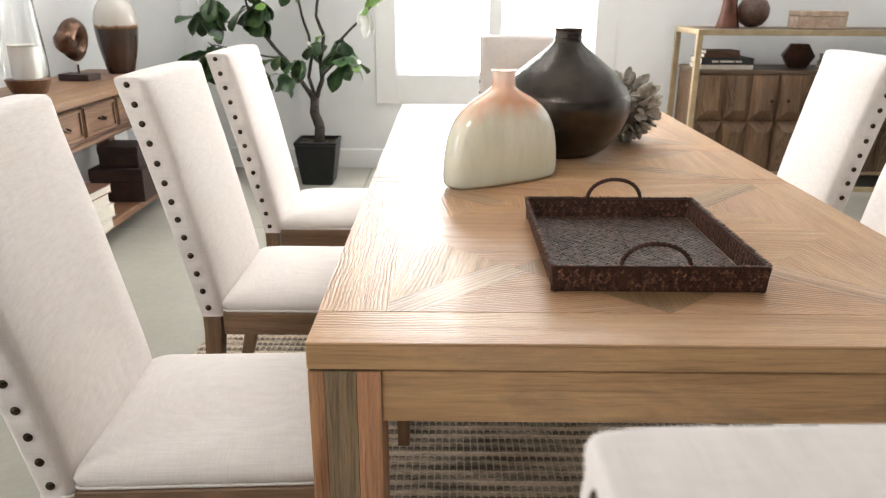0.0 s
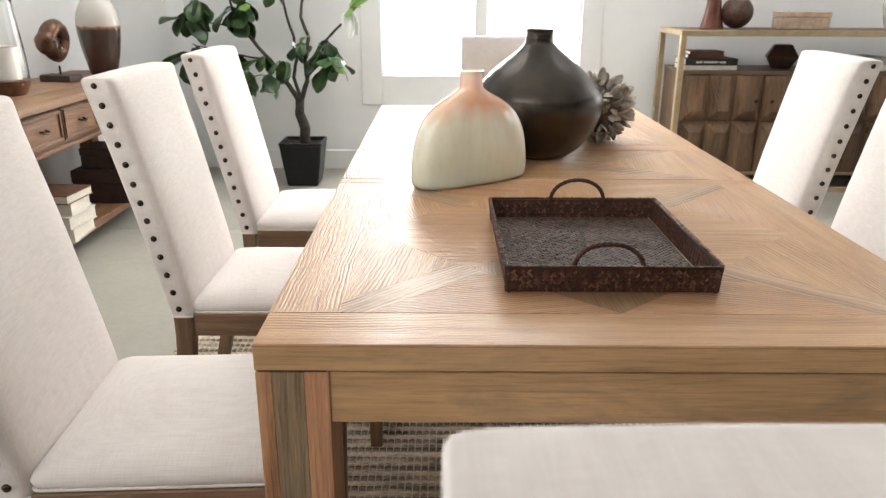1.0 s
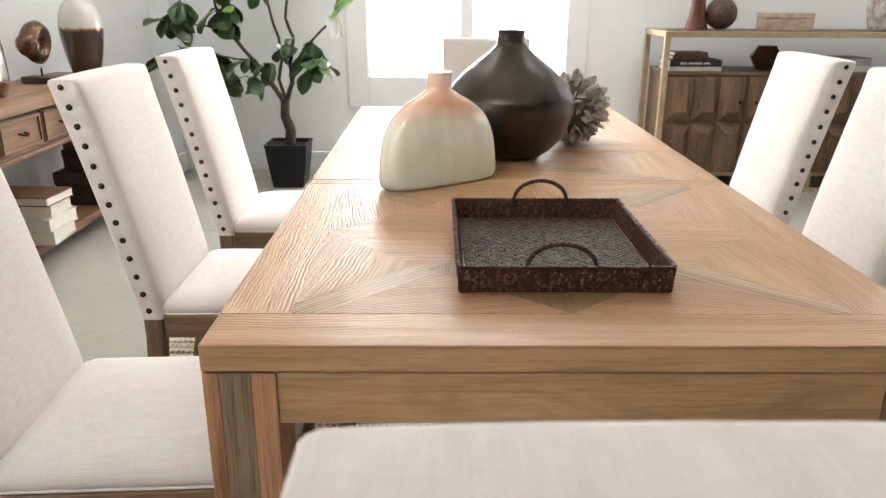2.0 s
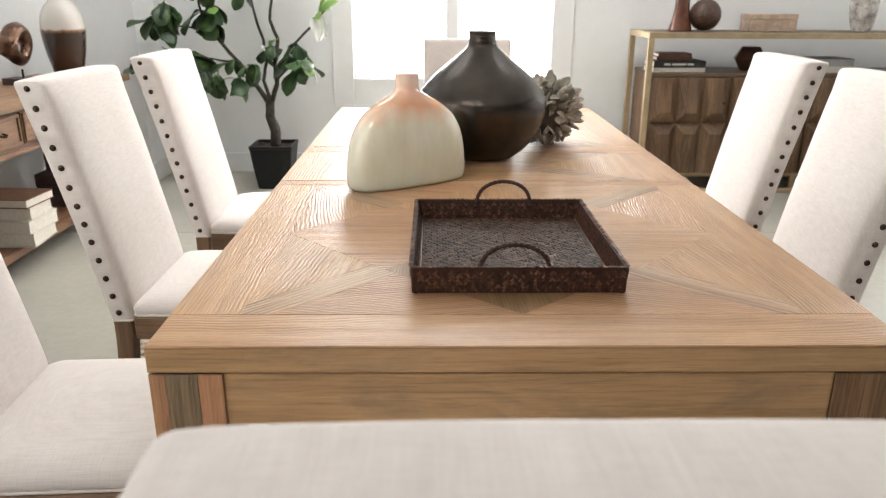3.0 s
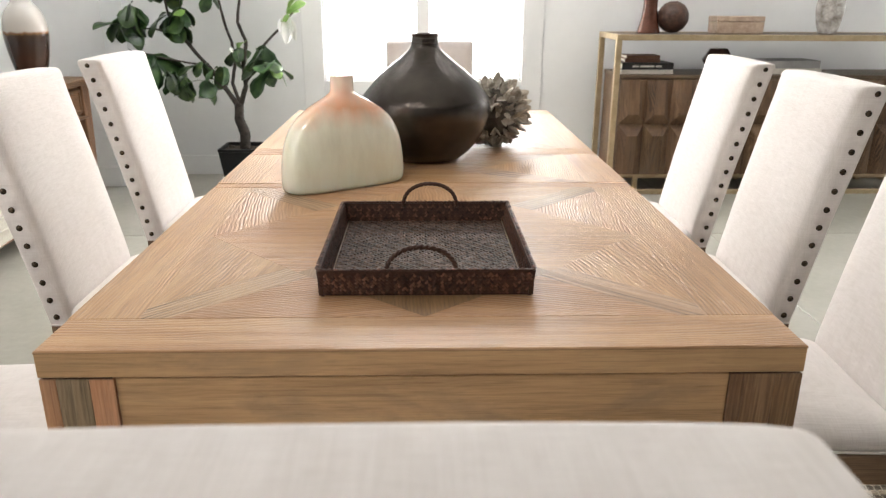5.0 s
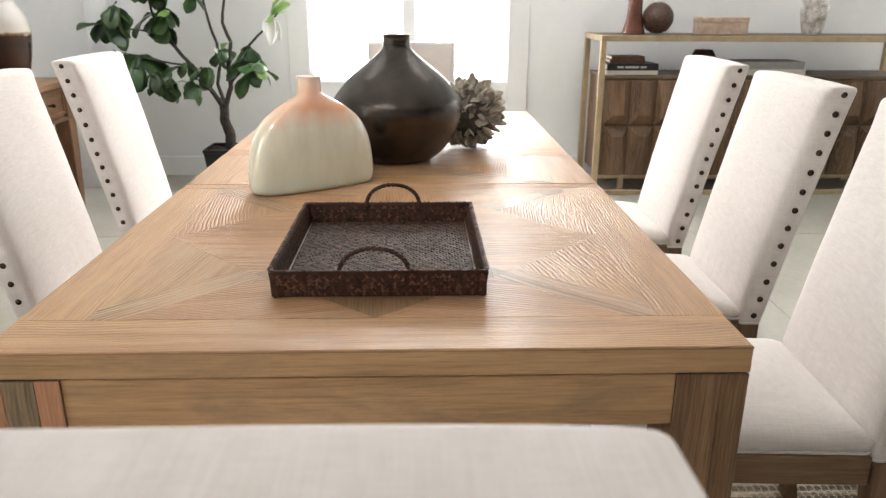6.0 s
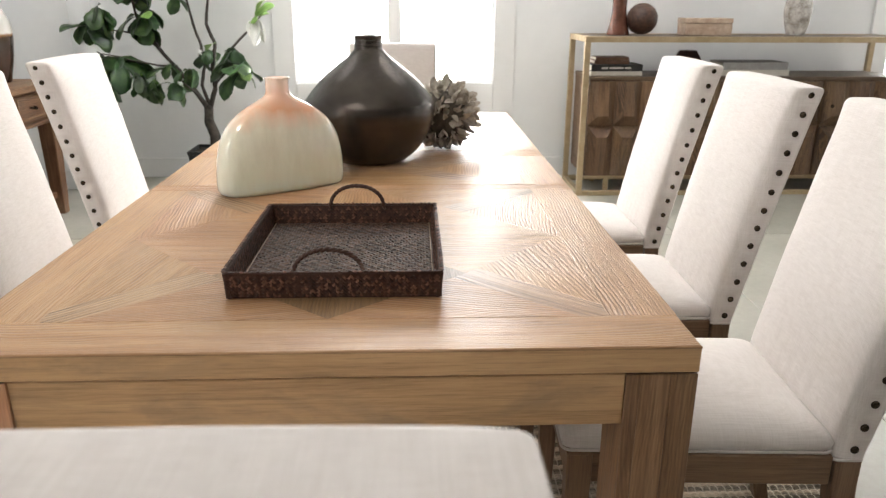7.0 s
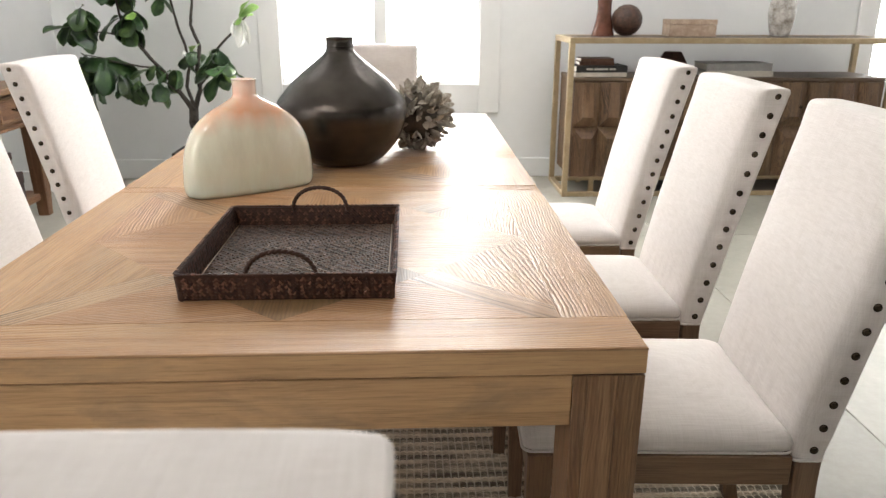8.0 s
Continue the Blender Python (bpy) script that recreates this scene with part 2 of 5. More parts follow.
STONE_BOX = plain("travertine", (0.34, 0.235, 0.165), (0.60, 0.47, 0.36), 0.55, 22.0, 0.25)
MOTTLED = plain("mottled_white_glaze", (0.20, 0.165, 0.13), (0.82, 0.80, 0.76), 0.2, 19.0, 0.1)
BOX_LEATHER = plain("oxblood_leather", (0.022, 0.010, 0.008), (0.06, 0.028, 0.022), 0.5, 22.0, 0.25)
WAX = plain("candle_wax", (0.80, 0.77, 0.71), (0.86, 0.83, 0.78), 0.5, 8.0, 0.05, Subsurface_Weight=0.15)
WARM_METAL = plain("copper_bronze", (0.07, 0.038, 0.025), (0.20, 0.115, 0.076), 0.3, 24.0, 0.3, metal=0.85)
CLEAR = glass("clear_glass", (0.98, 0.99, 0.98))
PANE = glass("window_glass", (1, 1, 1))


def outside_glow():
    n = Nodes("overcast_sky_backdrop")
    n.bsdf.inputs["Base Color"].default_value = (0, 0, 0, 1)
    n.bsdf.inputs["Emission Color"].default_value = (1, 1, 1, 1)
    n.bsdf.inputs["Emission Strength"].default_value = 2.5
    return n.mat


def leaf_green():
    n = Nodes("fig_leaf")
    v = n.coords()
    col = n.ramp(n.noise(v, 16.0, 4.0), [(0.3, (0.010, 0.026, 0.009)), (0.5, (0.028, 0.070, 0.018)), (0.75, (0.095, 0.165, 0.045))])
    col = n.vary(col, 0.9, 0.02)
    n.bump(n.noise(v, 40.0), 0.3, 0.003)
    return n.out(col, 0.36)


def hammered():
    """Dark metal with a fine beaten skin."""
    n = Nodes("hammered_dark_metal")
    v = n.coords((1, 1, 1), False)
    cells = n.add("TexVoronoi", Scale=230.0)
    n.link(v, cells.inputs["Vector"])
    ribs = n.noise(n.coords((7, 7, 330), False), 1.0, 2.0)
    dents = n.math("ADD", cells.outputs["Distance"], n.math("MULTIPLY", n.noise(v, 60.0, 3.0), 0.25))
    blot = n.noise(v, 9.0, 4.0)
    col = n.ramp(blot, [(0.3, (0.032, 0.0265, 0.023)), (0.7, (0.085, 0.072, 0.063))])
    n.bump(n.math("ADD", dents, n.math("MULTIPLY", ribs, 0.3)), 0.38, 0.0016)
    return n.out(col, n.math("ADD", n.math("MULTIPLY", blot, 0.10), 0.12), 0.85)


def ombre():
    """Glaze that runs from coral at the neck to celadon at the foot."""
    n = Nodes("coral_celadon_glaze")
    tc = n.add("TexCoord")
    sep = n.add("SeparateXYZ")
    n.link(tc.outputs["Object"], sep.inputs[0])
    streaks = n.noise(n.coords((13, 13, 0.8), False), 1.6, 3.0)
    h = n.math("ADD", sep.outputs["Z"], n.math("MULTIPLY", n.math("SUBTRACT", streaks, 0.5), 0.055))
    h = n.math("DIVIDE", h, 0.27)
    col = n.ramp(h, [(0.0, (0.60, 0.65, 0.56)), (0.22, (0.69, 0.69, 0.56)), (0.54, (0.75, 0.72, 0.585)), (0.64, (0.77, 0.58, 0.44)), (0.72, (0.73, 0.38, 0.23)), (0.84, (0.76, 0.47, 0.34)), (0.92, (0.82, 0.62, 0.50)), (1.0, (0.84, 0.70, 0.59))])
    wash = n.ramp(n.noise(n.coords((13, 13, 4.0), False), 1.5, 5.0, 0.65), [(0.42, (0, 0, 0)), (0.62, (1, 1, 1))])
    col = n.mix(n.math("MULTIPLY", wash, 0.32), col, (0.52, 0.49, 0.37))
    n.bump(streaks, 0.12, 0.006)
    return n.out(col, 0.10, Coat_Weight=1.0, Coat_Roughness=0.04, Subsurface_Weight=0.1, Subsurface_Scale=0.01)


def two_tone_glaze():
    n = Nodes("amber_smoke_glass")
    tc = n.add("TexCoord")
    sep = n.add("SeparateXYZ")
    n.link(tc.outputs["Object"], sep.inputs[0])
    h = n.math("ADD", sep.outputs["Z"], n.math("MULTIPLY", n.math("SUBTRACT", n.noise(n.coords((14, 14, 5), False), 2.0, 4.0, 0.65), 0.5), 0.03))
    col = n.ramp(n.math("DIVIDE", h, 0.5), [(0.0, (0.035, 0.018, 0.014)), (0.22, (0.065, 0.032, 0.022)), (0.40, (0.05, 0.032, 0.026)), (0.47, (0.06, 0.035, 0.022)), (0.495, (0.24, 0.12, 0.045)), (0.515, (0.55, 0.51, 0.46)), (1.0, (0.62, 0.60, 0.56))])
    return n.out(col, 0.14, Coat_Weight=0.4)


def concrete():
    n = Nodes("polished_concrete")
    v = n.coords()
    f = n.math("ADD", n.math("MULTIPLY", n.noise(v, 1.4, 5.0, 0.6), 0.7), n.math("MULTIPLY", n.noise(v, 30.0, 4.0, 0.65), 0.3))
    col = n.vary(n.ramp(f, [(0.3, (0.29, 0.278, 0.232)), (0.7, (0.43, 0.415, 0.36))]), 0.08, 0.004)
    n.bump(n.noise(v, 60.0), 0.06, 0.001)
    return n.out(col, n.math("ADD", n.math("MULTIPLY", n.noise(v, 5.0, 4.0), 0.16), 0.34))


RUG_ROW, RUG_WARP = 0.021, 0.0195


def jute():
    """Flat-woven yarns in grey, tan and brown rows, tied down by pale warp threads."""
    n = Nodes("woven_jute")
    tc = n.add("TexCoord")
    sep = n.add("SeparateXYZ")
    n.link(tc.outputs["Object"], sep.inputs[0])
    yarn = n.noise(n.coords((36, 190, 1), False), 1.0, 3.0, 0.8)
    lot = n.noise(n.coords((3.0, 22, 1), False), 1.0, 3.0, 0.7)
    stripe = n.math("SINE", n.math("MULTIPLY", sep.outputs["Y"], math.pi / RUG_ROW))
    f = n.math("ADD", n.math("MULTIPLY", yarn, 0.4), n.math("MULTIPLY", lot, 0.5))
    f = n.math("ADD", f, n.math("ADD", n.math("MULTIPLY", stripe, 0.075), 0.05))
    col = n.ramp(f, [(0.38, (0.13, 0.108, 0.085)), (0.47, (0.31, 0.265, 0.215)), (0.54, (0.56, 0.455, 0.345)), (0.63, (0.78, 0.67, 0.54))])
    warp = n.math("POWER", n.math("ABSOLUTE", n.math("COSINE", n.math("MULTIPLY", sep.outputs["X"], math.pi / RUG_WARP))), 26.0)
    col = n.mix(n.math("MULTIPLY", warp, 0.75), col, (0.66, 0.585, 0.48))
    n.bump(yarn, 0.7, 0.004)
    return n.out(col, 0.95, Specular_IOR_Level=0.1)


def rattan(name, a, b, c, shine=0.2):
    n = Nodes(name)
    geo = n.add("NewGeometry")
    v = n.coords((1, 1, 1), False)
    f = n.math("ADD", n.math("MULTIPLY", geo.outputs["Random Per Island"], 0.65), n.math("MULTIPLY", n.noise(v, 120.0, 3.0), 0.35))
    col = n.ramp(f, [(0.15, a), (0.5, b), (0.95, c)])
    n.bump(n.noise(v, 420.0, 3.0), 0.5, 0.001)
    return n.out(col, 0.5, Specular_IOR_Level=shine)


OUTSIDE, LEAF, HAMMERED, OMBRE, TWO_TONE, CONCRETE, JUTE = outside_glow(), leaf_green(), hammered(), ombre(), two_tone_glaze(), concrete(), jute()
RATTAN = rattan("plaited_rattan", (0.026, 0.012, 0.008), (0.066, 0.031, 0.020), (0.20, 0.092, 0.062), 0.25)
RATTAN_FLOOR = rattan("plaited_rattan_base", (0.020, 0.010, 0.0065), (0.058, 0.032, 0.021), (0.14, 0.082, 0.056), 0.2)


# ---- mesh helpers ----
def finish(bm, name, material, smooth=False):
    me = bpy.data.meshes.new(name)
    bmesh.ops.recalc_face_normals(bm, faces=bm.faces)
    bm.to_mesh(me)
    bm.free()
    me.materials.append(material)
    if smooth:
        me.polygons.foreach_set("use_smooth", [True] * len(me.polygons))
    return me


def part(name, bm, material, parent=None, label="", smooth=False, at=None):
    """Links a bmesh, or a mesh that is there already, as one mesh object under its thing."""
    me = bm if isinstance(bm, bpy.types.Mesh) else finish(bm, name, material, smooth)
    ob = new(name, me)
    if parent is not None:
        ob.parent = parent
    if at is not None:
        ob.matrix_basis = at if isinstance(at, Matrix) else Matrix.Translation(at)
    return tagged(ob, label)


def thing(name, label, category, at, group="", kind="", rz=0):
    ob = new(name)
    ob.matrix_basis = pose(*at, 0, 0, rz)
    ob.empty_display_size = 0.1
    return tagged(ob, label, category, group, kind)


def box(x0, x1, y0, y1, z0, z1, bevel=0.0, bm=None, seg=1):
    """A block between two corners, with its edges eased."""
    b = bmesh.new()
    bmesh.ops.create_cube(b, size=1)
    for v in b.verts:
        v.co = Vector(((x0 + x1) / 2 + v.co.x * (x1 - x0), (y0 + y1) / 2 + v.co.y * (y1 - y0), (z0 + z1) / 2 + v.co.z * (z1 - z0)))
    if bevel:
        bmesh.ops.bevel(b, geom=b.edges[:], offset=bevel, segments=seg, affect="EDGES", profile=0.6)
    if bm is None:
        return b
    tmp = bpy.data.meshes.new("tmp")
    b.to_mesh(tmp)
    b.free()
    bm.from_mesh(tmp)
    bpy.data.meshes.remove(tmp)
    return bm


def loft(rings, bm=None, caps=True, closed=True):
    """A skin over rings of points."""
    bm = bm or bmesh.new()
    rows = [[bm.verts.new(p) for p in r] for r in rings]
    n = len(rows[0])
    for a, b in zip(rows, rows[1:]):
        for i in range(n if closed else n - 1):
            j = (i + 1) % n
            bm.faces.new((a[i], a[j], b[j], b[i]))
    if caps:
        bm.faces.new(rows[0][::-1])
        bm.faces.new(rows[-1])
    return bm


def lathe(profile, n=48, bm=None, caps=True, sx=1.0, sy=1.0):
    """A turned body from (radius, height) pairs."""
    return loft([[(r * sx * math.cos(2 * math.pi * i / n), r * sy * math.sin(2 * math.pi * i / n), z) for i in range(n)] for r, z in profile], bm, caps)


def smooth_profile(points, steps=6):
    """A rounded line through a few (radius, height) pairs."""
    p = [points[0], *points, points[-1]]
    out = []
    for a, b, c, d in zip(p, p[1:], p[2:], p[3:]):
        for k in range(steps):
            t = k / steps
            out.append(tuple(0.5 * (2 * b[i] + (c[i] - a[i]) * t + (2 * a[i] - 5 * b[i] + 4 * c[i] - d[i]) * t * t + (3 * b[i] - a[i] - 3 * c[i] + d[i]) * t ** 3) for i in range(2)))
    return out + [points[-1]]


def rounded(hx, hy, r, n=6):
    """The outline of a rectangle with rounded corners, as (x, y) pairs."""
    out = []
    for cx, cy, a0 in ((hx - r, hy - r, 0), (-hx + r, hy - r, 90), (-hx + r, -hy + r, 180), (hx - r, -hy + r, 270)):
        for i in range(n + 1):
            a = radians(a0 + 90 * i / n)
            out.append((cx + r * math.cos(a), cy + r * math.sin(a)))
    return out


def tube(path, radius, n=8, closed=False, bm=None):
    """A round cord along a path; radius may be a list."""
    pts = [Vector(p) for p in path]
    m = len(pts)
    rings = []
    side = None
    for i, p in enumerate(pts):
        a = pts[(i - 1) % m] if closed or i else pts[0]
        b = pts[(i + 1) % m] if closed or i < m - 1 else pts[-1]
        d = (b - a).normalized()
        if side is None:
            side = d.orthogonal().normalized()
        side = (side - d * side.dot(d)).normalized()
        up = d.cross(side)
        r = radius[i] if isinstance(radius, (list, tuple)) else radius
        rings.append([p + side * r * math.cos(2 * math.pi * k / n) + up * r * math.sin(2 * math.pi * k / n) for k in range(n)])
    if closed:
        rings.append(rings[0])
    return loft(rings, bm, caps=not closed)


def prism(points, z0, z1, gap=0.0, bevel=0.0):
    """A flat piece with the given outline, drawn in by a gap."""
    c = Vector((sum(p[0] for p in points) / len(points), sum(p[1] for p in points) / len(points)))
    n = len(points)
    inner = []
    for i in range(n):
        p, a, b = (Vector(points[k % n]) for k in (i, i - 1, i + 1))
        e1, e2 = (p - a).normalized(), (b - p).normalized()
        n1, n2 = Vector((-e1.y, e1.x)), Vector((-e2.y, e2.x))
        if n1.dot(c - p) < 0 and n2.dot(c - p) < 0:
            n1, n2 = -n1, -n2
        k = (n1 + n2) / max(0.3, 1 + n1.dot(n2))
        inner.append((p + k * gap, p + k * (gap + bevel)))
    rings = [[(q[0].x, q[0].y, z0) for q in inner], [(q[0].x, q[0].y, z1 - bevel) for q in inner]]
    if bevel:
        rings.append([(q[1].x, q[1].y, z1) for q in inner])
    return loft(rings)


# ---- the room ----
def wall(name, axis, place, thick, a0, a1, z0, z1, holes, label, paint=None):
    """A thick wall along x or y with openings (a0, a1, z0, z1) cut through it."""
    bm = bmesh.new()
    cuts_a = sorted({a0, a1, *(h[0] for h in holes), *(h[1] for h in holes)})
    cuts_z = sorted({z0, z1, *(h[2] for h in holes), *(h[3] for h in holes)})
    for p, q in zip(cuts_a, cuts_a[1:]):
        for r, s in zip(cuts_z, cuts_z[1:]):
            if any(h[0] <= p and q <= h[1] and h[2] <= r and s <= h[3] for h in holes):
                continue
            lo, hi = min(place, place + thick), max(place, place + thick)
            if axis == "x":
                box(p, q, lo, hi, r, s, 0, bm)
            else:
                box(lo, hi, p, q, r, s, 0, bm)
    bmesh.ops.remove_doubles(bm, verts=bm.verts, dist=1e-5)
    return tagged(part(name, bm, paint or WALL_PAINT), label, "wall", kind="structure")


WIN1, WIN2 = (-0.676, 0.676), (3.44, 4.79)
wall("wall_back", "x", WALL_Y, 0.2, -2.0, RIGHT_X, -0.05, CEIL, [(*WIN1, SILL, WIN_TOP), (*WIN2, SILL, WIN_TOP)], "off-white painted wall with tall windows")
wall("wall_pier", "x", PIER_Y, 0.56, LEFT_X, -2.0, -0.05, CEIL, [], "off-white painted wall stepping forward beside the console")
# the opening in the left wall is added for the fill lamp
wall("wall_left", "y", LEFT_X, -0.2, REAR_Y, PIER_Y + 0.56, -0.05, CEIL, [(LEFT_FILL_Y - 0.45, LEFT_FILL_Y + 0.45, 0.75, 2.45)], "off-white painted side wall with an added, unseen window")
# right and rear walls are out of view; their dark colour deepens shade
wall("wall_right", "y", RIGHT_X, 0.2, REAR_Y, WALL_Y + 0.2, -0.05, CEIL, [(RIGHT_FILL_Y - 1.5, RIGHT_FILL_Y + 1.5, 0.75, 2.45)], "unseen side wall, darkened to cut bounce, with an added wide window", BOUNCE_CUT_PAINT)
wall("wall_rear", "x", REAR_Y, -0.2, LEFT_X - 0.2, RIGHT_X + 0.2, -0.05, CEIL, [(REAR_FILL_X - 0.5, REAR_FILL_X + 0.5, 1.0, 2.5)], "unseen rear wall, darkened to cut bounce, with an added window", BOUNCE_CUT_PAINT)
# ceiling out of view; its two holes only let the added lamps in
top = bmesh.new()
sx0, sx1, sy0, sy1 = TOP_FILL
bx0, bx1, by0, by1 = TOP_FILL_BACK
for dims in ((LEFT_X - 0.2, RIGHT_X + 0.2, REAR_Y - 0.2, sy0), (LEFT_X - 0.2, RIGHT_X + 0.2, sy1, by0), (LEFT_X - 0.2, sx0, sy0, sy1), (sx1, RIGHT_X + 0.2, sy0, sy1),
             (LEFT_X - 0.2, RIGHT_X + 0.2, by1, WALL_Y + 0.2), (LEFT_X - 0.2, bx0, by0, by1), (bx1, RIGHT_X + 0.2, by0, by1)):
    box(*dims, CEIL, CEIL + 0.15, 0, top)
tagged(part("ceiling", top, CEIL_PAINT), "unseen flat white ceiling with two openings added for fill lamps", "ceiling", kind="structure")


def baseboard(x0, x1, y0, y1):
    bm = box(x0, x1, y0, y1, 0.0, 0.136, 0.004)
    tagged(part("baseboard", bm, TRIM_PAINT), "tall white painted baseboard along the wall", "baseboard", kind="structure")


baseboard(-1.998, RIGHT_X, WALL_Y - 0.016, WALL_Y - 0.001)
baseboard(LEFT_X, -2.0, PIER_Y - 0.016, PIER_Y - 0.001)
baseboard(-1.999, -1.984, PIER_Y - 0.016, WALL_Y - 0.017)
baseboard(LEFT_X + 0.001, LEFT_X + 0.016, REAR_Y + 0.02, PIER_Y - 0.017)


def window_unit(name, x0, x1, label, at=None, rz=0, h=WIN_TOP - SILL):
    """A two-light window with frame, centre post, panes and flat casing, in the wall at its local y = 0."""
    w = thing(name, label, "window", at or ((x0 + x1) / 2, WALL_Y, SILL), kind="structure", rz=rz)
    half = (x1 - x0) / 2
    part("window_post", box(-0.043, 0.043, 0.03, 0.10, 0.012, h - 0.012, 0.004), TRIM_PAINT, w)
    fr = bmesh.new()
    for a in ((-half, -half + 0.012), (half - 0.012, half)):
        box(*a, 0.02, 0.11, 0, h, 0.002, fr)
    box(-half, half, 0.02, 0.11, 0, 0.012, 0.002, fr)
    box(-half, half, 0.02, 0.11, h - 0.012, h, 0.002, fr)
    part("window_frame", fr, TRIM_PAINT, w)
    for a, b in ((-half + 0.012, -0.043), (0.043, half - 0.012)):
        p = part("pane", box(a, b, 0.062, 0.068, 0.012, h - 0.012), PANE, w, "clear window pane against bright daylight")
        p.visible_shadow = False
    casing = 0.142
    for nm, dims in (("side_casing", (-half - casing, -half, -0.016, 0, -0.2, h + casing)), ("side_casing", (half, half + casing, -0.016, 0, -0.2, h + casing)),
                     ("apron_casing", (-half + 0.001, half - 0.001, -0.0155, 0, -0.2, 0)), ("head_casing", (-half + 0.001, half - 0.001, -0.0155, 0, h, h + casing))):
        part(nm, box(*dims, 0.003), TRIM_PAINT, w)
    return w


window_unit("window_1", *WIN1, "white framed two-pane window glowing with daylight")
window_unit("window_2", *WIN2, "white framed two-pane window beside the sideboard")
# windows out of view, built only around the added fill lamps
ADDED_WINDOW = "unseen white framed two-pane window added around a fill lamp"
window_unit("added_window_rear", -0.5, 0.5, ADDED_WINDOW, (REAR_FILL_X, REAR_Y, 1.0), 180, 1.5)
window_unit("added_window_left", -0.45, 0.45, ADDED_WINDOW, (LEFT_X, LEFT_FILL_Y, 0.75), 90, 1.7)
window_unit("added_window_right", -1.5, 1.5, ADDED_WINDOW, (RIGHT_X, RIGHT_FILL_Y, 0.75), -90, 1.7)
tagged(part("backdrop", box(-3.5, 7.0, WALL_Y + 2.2, WALL_Y + 2.25, -1.0, 5.0), OUTSIDE), "pale overcast daylight beyond the windows", "sky", kind="structure")

# ---- floor: slabs on a bed ----
floor = tagged(part("floor", box(LEFT_X - 0.2, RIGHT_X + 0.2, REAR_Y - 0.2, WALL_Y + 0.2, -0.12, -0.012), plain("grey_grout", (0.12, 0.115, 0.10), (0.18, 0.17, 0.15), 0.9)),
               "polished pale grey concrete floor in large slabs", "floor", kind="structure")

# ---- rug ----
def rug():
    x0, x1, y0, y1 = -1.2, 1.2, -0.43, 2.6
    nx, ny = 500, 760
    xs, ys = np.linspace(x0, x1, nx), np.linspace(y0, y1, ny)
    gx, gy = np.meshgrid(xs, ys)
    tie = np.abs(np.cos(np.pi * gx / RUG_WARP)) ** 6
    gz = 0.003 + 0.008 * np.abs(np.sin(np.pi * gy / RUG_ROW)) * (1 - 0.6 * tie)
    gx = gx + 0.0025 * np.sin(9 * gy) * (np.abs(gx) > 1.1)
    edge = (gx < x0 + 0.012) | (gx > x1 - 0.012) | (gy < y0 + 0.01) | (gy > y1 - 0.01)
    gz[edge] = 0.004
    gz[[0, -1], :] = -0.004
    gz[:, [0, -1]] = -0.004
    me = bpy.data.meshes.new("rug")
    idx = np.arange(nx * ny).reshape(ny, nx)
    quads = np.stack([idx[:-1, :-1], idx[:-1, 1:], idx[1:, 1:], idx[1:, :-1]], -1).reshape(-1, 4)
    me.from_pydata(np.stack([gx, gy, gz], -1).reshape(-1, 3).tolist(), [], quads.tolist())
    me.materials.append(JUTE)
    me.polygons.foreach_set("use_smooth", [True] * len(me.polygons))
    tagged(part("rug", me, JUTE, at=(0, 0, 0.004)), "chunky woven jute rug in grey and tan under the table", "rug")


rug()

# ---- dining table ----
table = thing("dining_table", "brushed oak extension dining table with star parquetry top", "table", (0, 0, 0.012))
T0 = TABLE_H - 0.012
TOP_T = 0.039


def veneer(name, points, angle, z0, z1, material, parent, bevel=0.0, gap=0.00012):
    """A flat piece of timber whose grain runs at an angle, in degrees from the table's width."""
    cx, cy = sum(p[0] for p in points) / len(points), sum(p[1] for p in points) / len(points)
    turn = Matrix.Rotation(radians(-angle), 2)
    local = [tuple(turn @ Vector((x - cx, y - cy))) for x, y in points]
    return part(name, prism(local, z0, z1, gap, bevel), material, parent, at=pose(cx, cy, 0, 0, 0, angle))


def oblong(x0, x1, y0, y1):
    return [(x0, y0), (x1, y0), (x1, y1), (x0, y1)]


